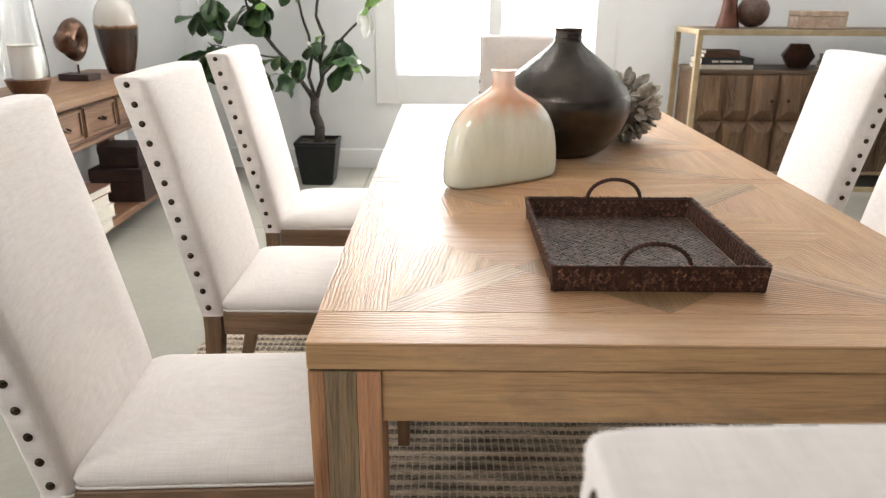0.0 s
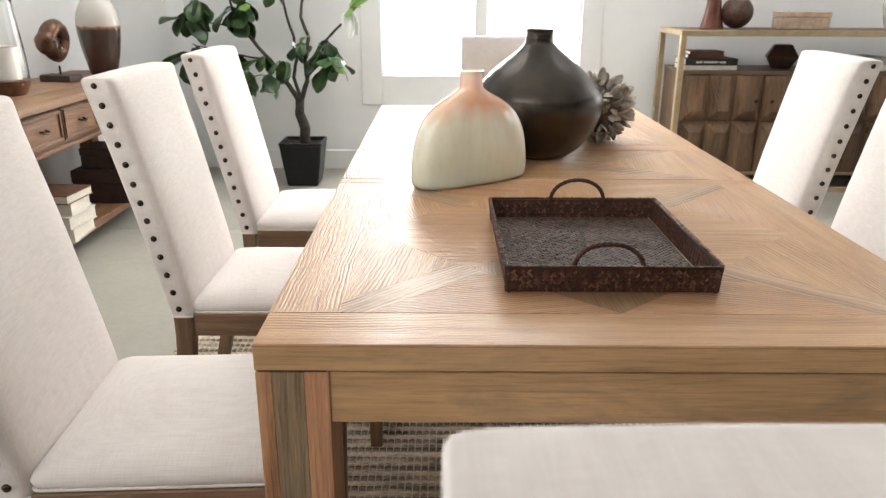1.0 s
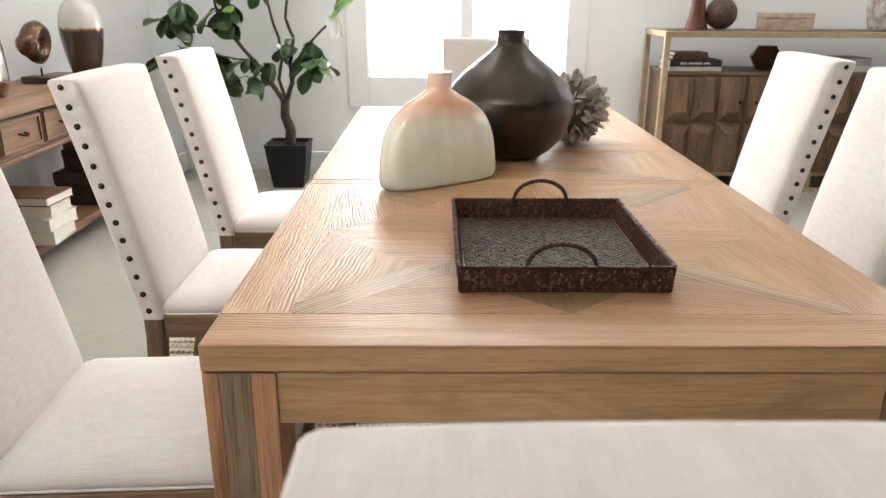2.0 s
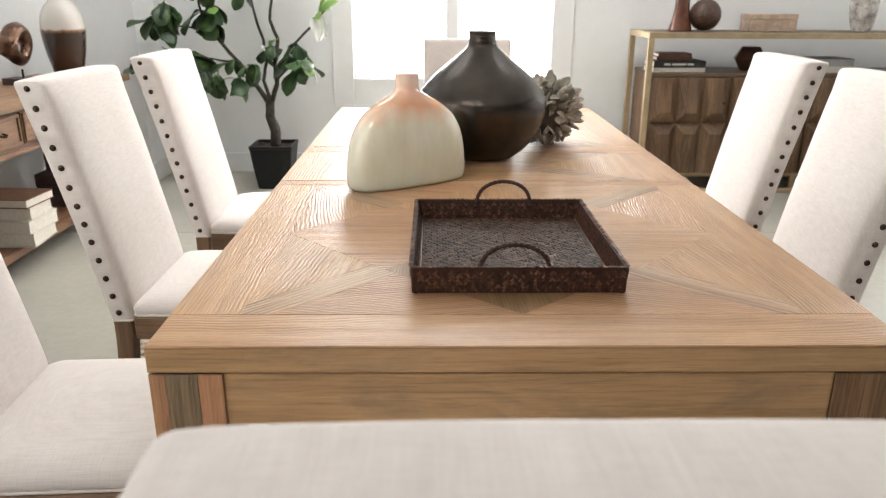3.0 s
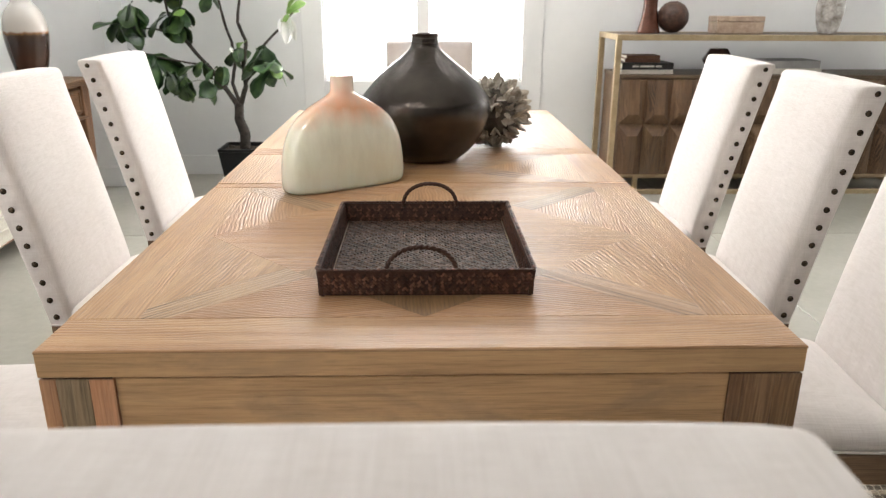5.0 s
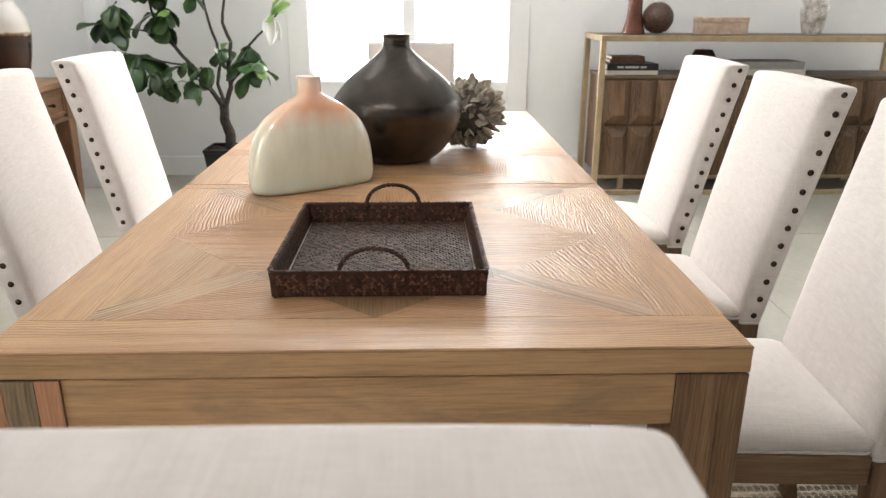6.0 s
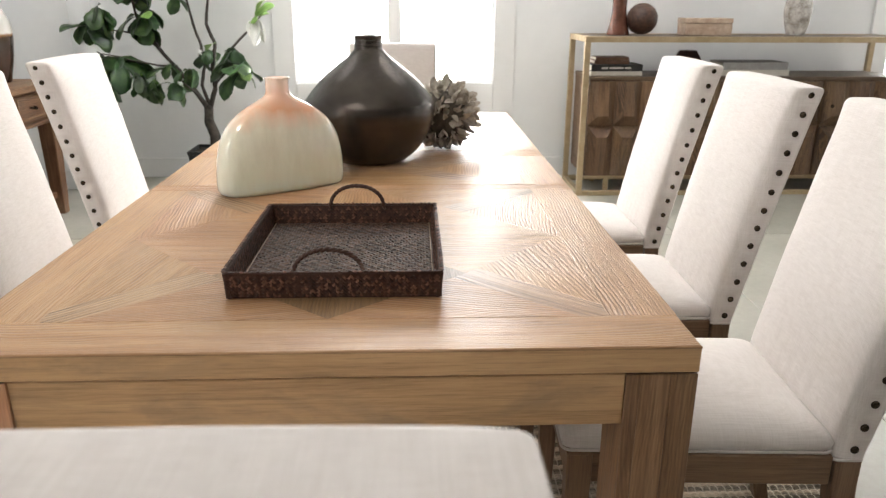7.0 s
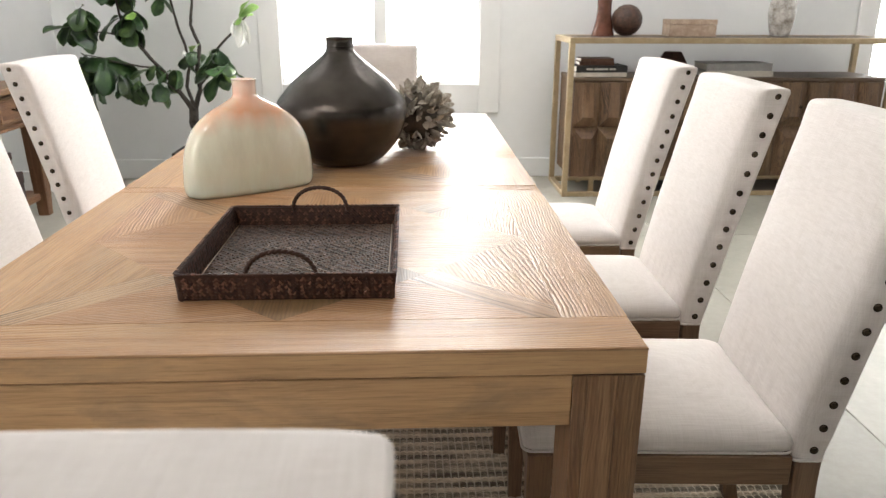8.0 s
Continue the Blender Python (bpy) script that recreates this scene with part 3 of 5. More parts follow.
def star_top(parent, y0, y1, z0, z1, e0, e1):
    """One half of the top: breadboard ends, side boards and a four-pointed star between diagonal strips."""
    w, b = TABLE_W, 0.100
    veneer("end_board", oblong(-w, w, y0, y0 + e0), 0, z0, z1, OAK, parent, 0.0015, 0)
    veneer("end_board", oblong(-w, w, y1 - e1, y1), 0, z0, z1, OAK, parent, 0.0015, 0)
    for s in (-1, 1):
        xs = sorted((s * w, s * (w - b)))
        veneer("side_board", oblong(*xs, y0 + e0, y1 - e1), 90, z0, z1, OAK, parent)
    a, lo, hi = w - b, y0 + e0, y1 - e1
    cy, d = (lo + hi) / 2, 0.030
    hy = (hi - lo) / 2
    f = 0.52
    for s in (-1, 1):
        for t in (-1, 1):
            corner, inner = (s * a, cy + t * hy), (s * a * f, cy + t * hy * f)
            cxa, cyb = (corner[0] - s * d * 1.4, corner[1]), (corner[0], corner[1] - t * d * 1.4)
            ina = tuple(Vector(inner).lerp(Vector((0, cy + t * hy)), 0.11))
            inb = tuple(Vector(inner).lerp(Vector((s * a, cy)), 0.11))
            ang = math.degrees(math.atan2(t * hy, s * a))
            veneer("diagonal_strip", [corner, cxa, ina, inner, inb, cyb], ang, z0, z1, OAK_STRIP, parent)
            veneer("side_triangle", [cyb, inb, (s * a, cy)], 82 * s * t, z0, z1, OAK, parent)
            veneer("end_triangle", [cxa, (0, cy + t * hy), ina], 12 * s * t, z0, z1, OAK, parent)
    k = [(a * f, cy - hy * f), (a * f, cy + hy * f), (-a * f, cy + hy * f), (-a * f, cy - hy * f)]
    veneer("star_point", [k[0], (a, cy), k[1], (0, cy)], 0, z0, z1, OAK, parent)
    veneer("star_point", [k[2], (-a, cy), k[3], (0, cy)], 0, z0, z1, OAK, parent)
    veneer("star_point", [k[1], (0, cy + hy), k[2], (0, cy)], 90, z0, z1, OAK, parent)
    veneer("star_point", [k[3], (0, cy - hy), k[0], (0, cy)], 90, z0, z1, OAK_DARK, parent)


def leaf_top(parent, y0, y1, z0, z1):
    w, b = TABLE_W, 0.100
    for s in (-1, 1):
        xs = sorted((s * w, s * (w - b)))
        veneer("side_board", oblong(*xs, y0, y1), 90, z0, z1, OAK, parent)
    a, cy = w - b, (y0 + y1) / 2
    for s in (-1, 1):
        veneer("leaf_triangle", [(s * a, y0), (s * a, y1), (s * 0.16, cy)], 85, z0, z1, OAK, parent)
        veneer("leaf_strip", [(s * a, y0), (s * 0.16, cy), (0, cy), (s * (a - 0.07), y0)], 22 * s, z0, z1, OAK_STRIP, parent)
        veneer("leaf_strip", [(s * a, y1), (s * (a - 0.07), y1), (0, cy), (s * 0.16, cy)], -22 * s, z0, z1, OAK_STRIP, parent)
    veneer("leaf_panel", [(-(a - 0.07), y0), (a - 0.07, y0), (0, cy)], 0, z0, z1, OAK, parent)
    veneer("leaf_panel", [(-(a - 0.07), y1), (0, cy), (a - 0.07, y1)], 0, z0, z1, OAK, parent)


SEAM_A, SEAM_B = 0.919, 1.275
for nm, y0, y1 in (("near_top", 0.0, SEAM_A - 0.0008), ("leaf_insert", SEAM_A + 0.0008, SEAM_B - 0.0008), ("far_top", SEAM_B + 0.0008, TABLE_L)):
    bm = box(-TABLE_W, TABLE_W, y0, y1, T0 - TOP_T, T0 - 0.003, 0.0012)
    slab = part(nm, bm, OAK_EDGE, table)
    # thin dark strip along the joint between slab and veneer
    part("edge_line", box(-TABLE_W - 0.0002, TABLE_W + 0.0002, y0 - 0.0002, y1 + 0.0002, T0 - 0.0040, T0 - 0.0031), OAK_DARK, slab, "thin dark joint line under the edge")
    if nm == "near_top":
        star_top(slab, y0, y1, T0 - 0.0032, T0, 0.103, 0.045)
    elif nm == "far_top":
        star_top(slab, y0, y1, T0 - 0.0032, T0, 0.085, 0.103)
    else:
        leaf_top(slab, y0, y1, T0 - 0.0032, T0)
APRON_B = 0.647 - 0.016
UNDER = T0 - TOP_T - 0.0026
for nm, dims in (("end_apron", (-0.409, 0.409, 0.003, 0.028, APRON_B, UNDER)), ("end_apron", (-0.409, 0.409, TABLE_L - 0.028, TABLE_L - 0.003, APRON_B, UNDER))):
    part(nm, box(*dims, 0.0015), OAK_EDGE, table, "tan oak apron")
for s in (-1, 1):
    x0, x1 = sorted((s * 0.505, s * 0.48))
    bm = prism(oblong(-1.04, 1.04, -0.0125, 0.0125), APRON_B, UNDER)
    part("side_apron", bm, OAK_EDGE, table, "tan oak apron", at=pose((x0 + x1) / 2, TABLE_L / 2, 0, 0, 0, 90))
for sx in (-1, 1):
    for y0 in (0.0005, TABLE_L - 0.0985):
        leg = part("leg", box(-0.046, 0.046, -0.046, 0.046, 0, UNDER, 0.001), DARK_GAP, table, at=(sx * 0.4585, y0 + 0.049, 0))
        mats = (STAVE_RED, STAVE_GREY, STAVE_RED) if sx < 0 else (STAVE_BROWN, STAVE_BROWN, STAVE_BROWN)
        cuts = (-0.049, -0.027, 0.016, 0.049) if sx < 0 else (-0.049, -0.03, 0.012, 0.049)
        for i in range(3):
            part("stave", box(cuts[i] + 0.0002, cuts[i + 1] - 0.0002, -0.049, 0.049, 0.0, UNDER - 0.0005, 0.0006), mats[i], leg)
part("centre_stretcher", prism(oblong(-1.04, 1.04, -0.04, 0.04), UNDER - 0.04, UNDER - 0.003), STAVE_BROWN, table, at=pose(0, TABLE_L / 2, 0, 0, 0, 90))


# ---- dining chairs ----
CH_W, CH_TOP, CH_FOOT = 0.2205, 0.995, 0.390
BACK_LEAN = 0.137
NAIL_Z, NAIL_STEP = 0.412, 0.0473


def back_x(z):
    """How far the chair's back has leaned at a height, from its foot at the seat."""
    u = (z - CH_FOOT) / (CH_TOP - CH_FOOT)
    return -BACK_LEAN * (0.86 * u + 0.14 * u * u)


def back_half(z):
    """Half the thickness of the back at a height."""
    return 0.028 + 0.006 * (z - CH_FOOT) / (CH_TOP - CH_FOOT)


def dense(points, per_corner, many):
    """The same outline with its two long sides divided into many steps."""
    out = []
    for i, (a, b) in enumerate(zip(points, points[1:] + points[:1])):
        n = 1 if i % per_corner != per_corner - 1 else many if (i // per_corner) % 2 else 4
        out += [(a[0] + (b[0] - a[0]) * k / n, a[1] + (b[1] - a[1]) * k / n) for k in range(n)]
    return out


def back_outline(hx, hy, front, rear, n=6):
    """The plan of a chair's back: softly rounded at its front corners, crisp at its rear ones."""
    out = []
    for sx, sy, a0, r in ((1, 1, 0, front), (-1, 1, 90, rear), (-1, -1, 180, rear), (1, -1, 270, front)):
        for i in range(n + 1):
            a = radians(a0 + 90 * i / n)
            out.append((sx * (hx - r) + r * math.cos(a), sy * (hy - r) + r * math.sin(a)))
    return out


def chair_meshes():
    """The parts of one parsons chair: it faces +x, the front of the back stands at x = 0 at the seat."""
    m = {}
    rings = []
    r_top = 0.012
    heights = [CH_FOOT, CH_FOOT + 0.005] + [CH_FOOT + 0.014 + k * 0.008 for k in range(72)] + [CH_TOP - r_top + r_top * math.sin(radians(a)) for a in (0, 20, 40, 55, 70, 82, 90)]
    for k, z in enumerate(heights):
        th = back_half(z)
        inset = 0.002 if k == 0 else 0.0
        d = z - (CH_TOP - r_top)
        if d > 0:
            inset = r_top * (1 - math.sqrt(max(0.0, 1 - (d / r_top) ** 2)))
        rx, ry = th - min(inset, th - 0.006), CH_W - inset * 0.35
        ring = []
        soft = 0.007 + 0.015 * min(1.0, max(0.0, (CH_TOP - z) / 0.06))
        for x, y in dense(back_outline(rx, ry, min(soft, rx * 0.8), min(0.008, rx * 0.8)), 7, 28):
            side = max(0.0, 1 - abs(y / CH_W) ** 3.0)
            crown = min(1.0, max(0.0, CH_TOP - z) / 0.07)
            full = crown * 0.014 * (1 - abs(y / CH_W) ** 5) + (1 - crown) * 0.008 * max(0.0, 1 - abs(y / CH_W) ** 14)
            puff = (full if x > 0 else 0.0032 * math.sqrt(side)) * min(1, (z - CH_FOOT) / 0.05)
            if x > 0:
                puff += 0.0022 * side * math.sin(y * 230 + 3 * noise.noise((y * 22, 0, 0))) * math.exp(-((z - 0.475) / 0.04) ** 2) * (0.4 + abs(noise.noise((y * 9, 3, 1))))
            slub = 0.0012 * noise.noise((y * 9, z * 7, 2.0 if x > 0 else 5.0))
            arch = 0.002 * (1 - (y / CH_W) ** 2) * max(0.0, (z - 0.88) / 0.106) ** 2
            if abs(y) > CH_W - 0.012:
                # the cloth is drawn in at each nail
                wave = 0.5 + 0.5 * math.cos(2 * math.pi * (z - NAIL_Z) / NAIL_STEP)
                y -= math.copysign(0.0035 * wave * max(0.0, 1 - (x / th) ** 2) * (1 if z < CH_TOP - 0.02 else 0), y)
            ring.append((back_x(z) - th + x + (puff + slub if x > 0 else -puff - slub), y, z + arch))
        rings.append(ring)
    m["backrest"] = finish(loft(rings), "backrest", LINEN, True)
    # seat cushion
    rings = []
    cx, hx, hy = 0.245, 0.249, CH_W - 0.008
    for z, ins in ((0.401, 0.004), (0.406, 0.0), (0.418, -0.002), (0.428, 0.002), (0.437, 0.012), (0.444, 0.028), (0.451, 0.051), (0.457, 0.080), (0.462, 0.115), (0.466, 0.150), (0.468, 0.19)):
        r = max(0.012, 0.018 + ins * 1.1)
        rings.append([(cx + x, y, z + 0.001 * noise.noise((x * 11, y * 11, z * 3))) for x, y in rounded(hx - ins, hy - ins, min(r, hy - ins - 0.001), 6)])
    m["seat"] = finish(loft(rings), "seat", LINEN, True)
    m["piping"] = finish(tube([(cx + x, y, 0.4015) for x, y in rounded(hx + 0.0005, hy + 0.0005, 0.018, 6)], 0.0030, 6, True), "piping", LINEN, True)
    m["back_piping"] = finish(tube([(-0.0285 + x, y, CH_FOOT + 0.001) for x, y in rounded(0.0285, CH_W, 0.012, 4)], 0.0030, 6, True), "back_piping", LINEN, True)
    m["side_rail"] = finish(box(0.0, 0.445, -0.011, 0.011, 0.338, 0.3985, 0.002), "side_rail", CHAIR_WOOD_X)
    m["cross_rail"] = finish(box(-0.011, 0.011, -CH_W + 0.0405, CH_W - 0.0405, 0.338, 0.3985, 0.002), "cross_rail", CHAIR_WOOD_Y)

    def tapered(top_z, half, foot, shift):
        rings = []
        for z, u in ((top_z, 0), (0.34, 0.02), (0.18, 0.5), (0.0, 1)):
            h = half + (foot - half) * u
            rings.append([(x + shift * u * u, y, z) for x, y in rounded(h, h, 0.004, 2)])
        return loft(rings)

    m["front_leg"] = finish(tapered(0.398, 0.0235, 0.016, 0.0), "front_leg", CHAIR_WOOD_Z)
    m["rear_leg"] = finish(tapered(0.389, 0.0235, 0.017, -0.055), "rear_leg", CHAIR_WOOD_Z)
    m["nailhead"] = finish(lathe(smooth_profile([(0.0080, 0.0), (0.0077, 0.0022), (0.0052, 0.0046), (0.0015, 0.0055)], 2), 12), "nailhead", BRONZE, True)
    return m


CHAIR = chair_meshes()


def dining_chair(x, y, rz, label, wide=1.0):
    c = thing("dining_chair", label, "chair", (x, y, 0.010), "chairs round the table", rz=rz)
    c.scale = (1, wide, 1)
    back = part("backrest", CHAIR["backrest"], LINEN, c)
    seat = part("seat", CHAIR["seat"], LINEN, c)
    part("piping", CHAIR["piping"], LINEN, seat)
    part("piping", CHAIR["back_piping"], LINEN, back)
    for s in (-1, 1):
        part("side_rail", CHAIR["side_rail"], LINEN, c, at=(0, s * (CH_W - 0.0105), 0))
        part("front_leg", CHAIR["front_leg"], LINEN, c, at=(0.463, s * (CH_W - 0.0195), 0))
        part("rear_leg", CHAIR["rear_leg"], LINEN, c, at=(-0.0285, s * (CH_W - 0.0195), 0))
        for i in range(13):
            z = NAIL_Z + i * NAIL_STEP + 0.0015 * math.sin(5.1 * i)
            part("nailhead", CHAIR["nailhead"], LINEN, back, at=pose(back_x(z) - 1.15 * back_half(z), s * (CH_W - 0.0032), z, -90 * s, 0, 0) @ Matrix.Rotation(radians(37 * i), 4, "Z"))
    part("front_rail", CHAIR["cross_rail"], LINEN, c, at=(0.474, 0, 0))
    part("back_rail", CHAIR["cross_rail"], LINEN, c, at=(-0.03, 0, 0))
    return c


SIDE = "cream linen parsons chair with bronze nailheads, tucked beside the table"
for x, y, turn in ((-0.950, 0.150, 3), (-0.901, 0.880, 0), (-0.906, 1.585, 0.8)):
    dining_chair(x, y + CH_W, turn, SIDE)
for x, y, turn in ((0.900, 0.255, -3), (0.899, 0.862, -1.5), (0.910, 1.487, -1.5)):
    dining_chair(x, y + CH_W, 180 + turn, SIDE)
dining_chair(-0.038, -0.437, 90, "cream linen parsons chair at the head of the table", 1.005)
dining_chair(0.03, 2.56, -90, "cream linen parsons chair before the bright window", 0.92)


# ---- things on the table ----
def flask():
    """A flat-sided bottle with sloping shoulders."""
    ob = thing("flask_vase", "glossy coral and celadon flask vase on the table", "vase", (-0.192, 0.893, TABLE_H + 0.001), rz=33)
    a = smooth_profile([(0.147, 0.0), (0.156, 0.008), (0.159, 0.03), (0.155, 0.08), (0.144, 0.125), (0.121, 0.163), (0.086, 0.192), (0.050, 0.211), (0.030, 0.224), (0.0272, 0.238), (0.0272, 0.256), (0.0295, 0.263)], 4)
    b = smooth_profile([(0.046, 0.0), (0.052, 0.008), (0.054, 0.03), (0.054, 0.08), (0.051, 0.125), (0.046, 0.163), (0.039, 0.192), (0.032, 0.211), (0.0285, 0.224), (0.0272, 0.238), (0.0272, 0.256), (0.0295, 0.263)], 4)
    n = 64
    rings = []
    for (ra, z), (rb, _) in zip(a, b):
        e = 2.0 + 0.9 * min(1.0, max(0.0, (ra - 0.03) / 0.09))
        ring = []
        for i in range(n):
            t = 2 * math.pi * i / n
            c, s = math.cos(t), math.sin(t)
            flute = 1 + 0.007 * math.cos(10 * t) * (1 if z < 0.2 else 0)
            ring.append((ra * flute * math.copysign(abs(c) ** (2 / e), c), rb * flute * math.copysign(abs(s) ** (2 / e), s), z))
        rings.append(ring)
    for r, z in ((0.0245, 0.2635), (0.0235, 0.256), (0.0235, 0.215)):
        rings.append([(r * math.cos(2 * math.pi * i / n), r * math.sin(2 * math.pi * i / n), z) for i in range(n)])
    cut = next(k for k, (_, z) in enumerate(a) if z >= 0.224)
    part("body", loft(rings[:cut + 1], caps=False), OMBRE, ob, smooth=True)
    part("neck", loft(rings[cut:], caps=False), OMBRE, ob, "pink translucent-looking neck", smooth=True)


flask()


def dark_vase():
    ob = thing("metal_vase", "large hammered dark bronze bulb vase on the table", "vase", (0.004, 1.22, TABLE_H + 0.001))
    ob.scale = (1.0, 1.0, 0.983)
    p = smooth_profile([(0.082, 0.0), (0.098, 0.006), (0.128, 0.03), (0.158, 0.070), (0.176, 0.115), (0.1815, 0.144), (0.1802, 0.162), (0.1758, 0.176), (0.160, 0.198), (0.131, 0.232), (0.098, 0.260), (0.068, 0.284), (0.048, 0.302), (0.0395, 0.312), (0.0372, 0.324), (0.037, 0.338)], 4)
    bm = lathe(p + [(0.020, 0.338), (0.015, 0.30)], 72)
    part("body", bm, HAMMERED, ob, smooth=True)
    part("neck", lathe(smooth_profile([(0.0385, 0.322), (0.0372, 0.330), (0.0368, 0.342), (0.0392, 0.3465), (0.0385, 0.349), (0.033, 0.348), (0.031, 0.335), (0.031, 0.325)], 3), 48), HAMMERED, ob, "smooth dark collar", smooth=True)


dark_vase()


def petal_mesh(length, width, curl, name):
    rings = []
    for u, w in ((0, 0.35), (0.25, 0.85), (0.55, 1.0), (0.8, 0.78), (0.94, 0.42), (1.0, 0.12)):
        z = curl * length * u * u
        rings.append([(length * u, s * width * w, z + 0.55 * width * w * s * s) for s in (-1, -0.5, 0, 0.5, 1)])
    bm = bmesh.new()
    rows = [[bm.verts.new(p) for p in r] for r in rings]
    low = [[bm.verts.new((p[0], p[1], p[2] - 0.0008)) for p in r] for r in rings]
    for a, flip in ((rows, False), (low, True)):
        for p, q in zip(a, a[1:]):
            for i in range(4):
                f = (p[i], p[i + 1], q[i + 1], q[i])
                bm.faces.new(f[::-1] if flip else f)
    return finish(bm, name, DRIED, True)


def petal_ball():
    ob = thing("dried_flower_ball", "ball of dried pale grey-brown petals on the table", "dried flowers", (0.210, 1.420, TABLE_H + 0.096))
    ob.scale = (1.02, 1.02, 1.0)
    core = bmesh.new()
    bmesh.ops.create_icosphere(core, subdivisions=2, radius=0.081)
    part("core", core, DRIED_CORE, ob)
    kinds = [petal_mesh(0.040, 0.0120, 0.5, "petal"), petal_mesh(0.037, 0.0112, -0.2, "petal"), petal_mesh(0.043, 0.0132, 0.8, "petal")]
    rng = random.Random(5)
    n = 300
    for i in range(n):
        z = 1 - 2 * (i + 0.5) / n
        r = math.sqrt(1 - z * z)
        t = i * 2.39996
        d = Vector((r * math.cos(t), r * math.sin(t), z))
        d = (d + 0.38 * Vector((rng.uniform(-1, 1), rng.uniform(-1, 1), rng.uniform(-1, 1)))).normalized()
        q = d.to_track_quat("X", "Z").to_matrix().to_4x4()
        k = rng.uniform(0.72, 0.98)
        if d.z < -0.5:
            k = min(k, max(0.45, (0.0955 / -d.z - 0.074) / 0.040))
        part("petal", kinds[rng.randrange(3) if d.z > -0.5 else 1], DRIED, ob, at=Matrix.Translation(d * 0.077) @ q @ Matrix.Rotation(rng.uniform(-2.6, 2.6), 4, "X") @ Matrix.Rotation(rng.uniform(0.25, 0.85), 4, "Y") @ Matrix.Scale(k, 4))


petal_ball()


def strand(bm, centre, along, across, up, length, width, lift):
    """One visible crossing of a flat plaited strip, bowed in the middle."""
    rows = []
    for u, h in ((-0.5, 0.0), (-0.25, 0.8), (0.25, 0.8), (0.5, 0.0)):
        rows.append([bm.verts.new(centre + along * (u * length) + across * (s * width / 2) + up * (h * lift * (1.0 if s == 0 else 0.55))) for s in (-1, 0, 1)])
    for a, b in zip(rows, rows[1:]):
        for i in range(2):
            bm.faces.new((a[i], a[i + 1], b[i + 1], b[i]))


def tray():
    ob = thing("woven_tray", "dark brown plaited rattan tray with two loop handles", "tray", (0.002, 0.376, TABLE_H + 0.001))
    hx, hy, h = 0.169, 0.201, 0.043
    rng = random.Random(3)
    # base with twill crossings
    base = part("base", box(-hx + 0.008, hx - 0.008, -hy + 0.012, hy - 0.012, 0.0, 0.006, 0.001), RATTAN_FLOOR, ob)
    bm = bmesh.new()
    X, Y, Z = Vector((1, 0, 0)), Vector((0, 1, 0)), Vector((0, 0, 1))
    p = 0.0052
    nx, ny = int((hx - 0.014) / p), int((hy - 0.018) / p)
    for i in range(-nx, nx + 1):
        for k in range(-ny, ny + 1):
            # strips that pass over two and under two; the step turns back every tenth strip
            step = (i - abs((k % 20) - 10)) % 4
            if step not in (0, 2):
                continue
            lengthwise = step == 2
            c = Vector(((i + (0.0 if lengthwise else 0.5)) * p, (k + (0.5 if lengthwise else 0.0)) * p, 0.0060))
            d = ((Y if lengthwise else X) + X * rng.uniform(-0.05, 0.05)).normalized()
            strand(bm, c, d, d.cross(-Z), Z, p * 2.05, p * 0.88, 0.0020 * rng.uniform(0.6, 1.4))
    tagged(part("base_weave", bm, RATTAN_FLOOR, ob), kind="stuff")
    # four sides, each a wall with plaited crossings on both faces
    for nm, centre, along, out, half in (("front_side", Vector((0, -hy + 0.004, 0)), X, -Y, hx), ("back_side", Vector((0, hy - 0.004, 0)), X, Y, hx),
                                         ("left_side", Vector((-hx + 0.004, 0, 0)), Y, -X, hy), ("right_side", Vector((hx - 0.004, 0, 0)), Y, X, hy)):
        flare = 0.006
        q = []
        core = bmesh.new()
        ends = half - 0.004
        for z in (0.0, h - 0.002):
            o = out * (flare * z / h - flare)
            for a, e in ((-ends, -0.0025), (ends, -0.0025), (ends, 0.0025), (-ends, 0.0025)):
                q.append(core.verts.new(centre + along * a + out * e + o + Z * z))
        for f in ((0, 1, 2, 3), (4, 5, 6, 7), (0, 1, 5, 4), (1, 2, 6, 5), (2, 3, 7, 6), (3, 0, 4, 7)):
            core.faces.new([q[k] for k in f])
        side = part(nm, core, RATTAN, ob)
        bm = bmesh.new()
        s = 0.0042
        c45 = math.sqrt(0.5)
        reach = int(2.2 * half / s)
        for face in (1, -1):
            n = out * face
            # twill plait: each strip passes over two, under two
            for i in range(-reach, reach):
                for k in range(-reach, reach):
                    if (i - k) % 4 not in (0, 2):
                        continue
                    rising = (i - k) % 4 == 0
                    u, w = (i + 0.5, k) if rising else (i, k + 0.5)
                    a, z = (u - w) * s * c45, (u + w) * s * c45 + h / 2
                    if abs(a) > half - 0.006 or not 0.004 < z < h - 0.004:
                        continue
                    diag = along * (c45 if rising else -c45) + Z * c45
                    cen = centre + along * a + out * (flare * z / h - flare) + n * 0.0027 + Z * z
                    strand(bm, cen, diag, diag.cross(n), n, s * 2.1, s * 0.9, 0.0017 * rng.uniform(0.6, 1.4))
        tagged(part("plait", bm, RATTAN, side), kind="stuff")
    # rolled rim, wound with strips
    rim_path = []
    for x, y in rounded(hx - 0.003, hy - 0.003, 0.008, 3):
        rim_path.append((x, y, h - 0.001))
    part("rim", tube(rim_path, 0.0021, 6, True), RATTAN, ob, smooth=True)
    bm = bmesh.new()
    pts = [Vector(p) for p in rim_path + rim_path[:1]]
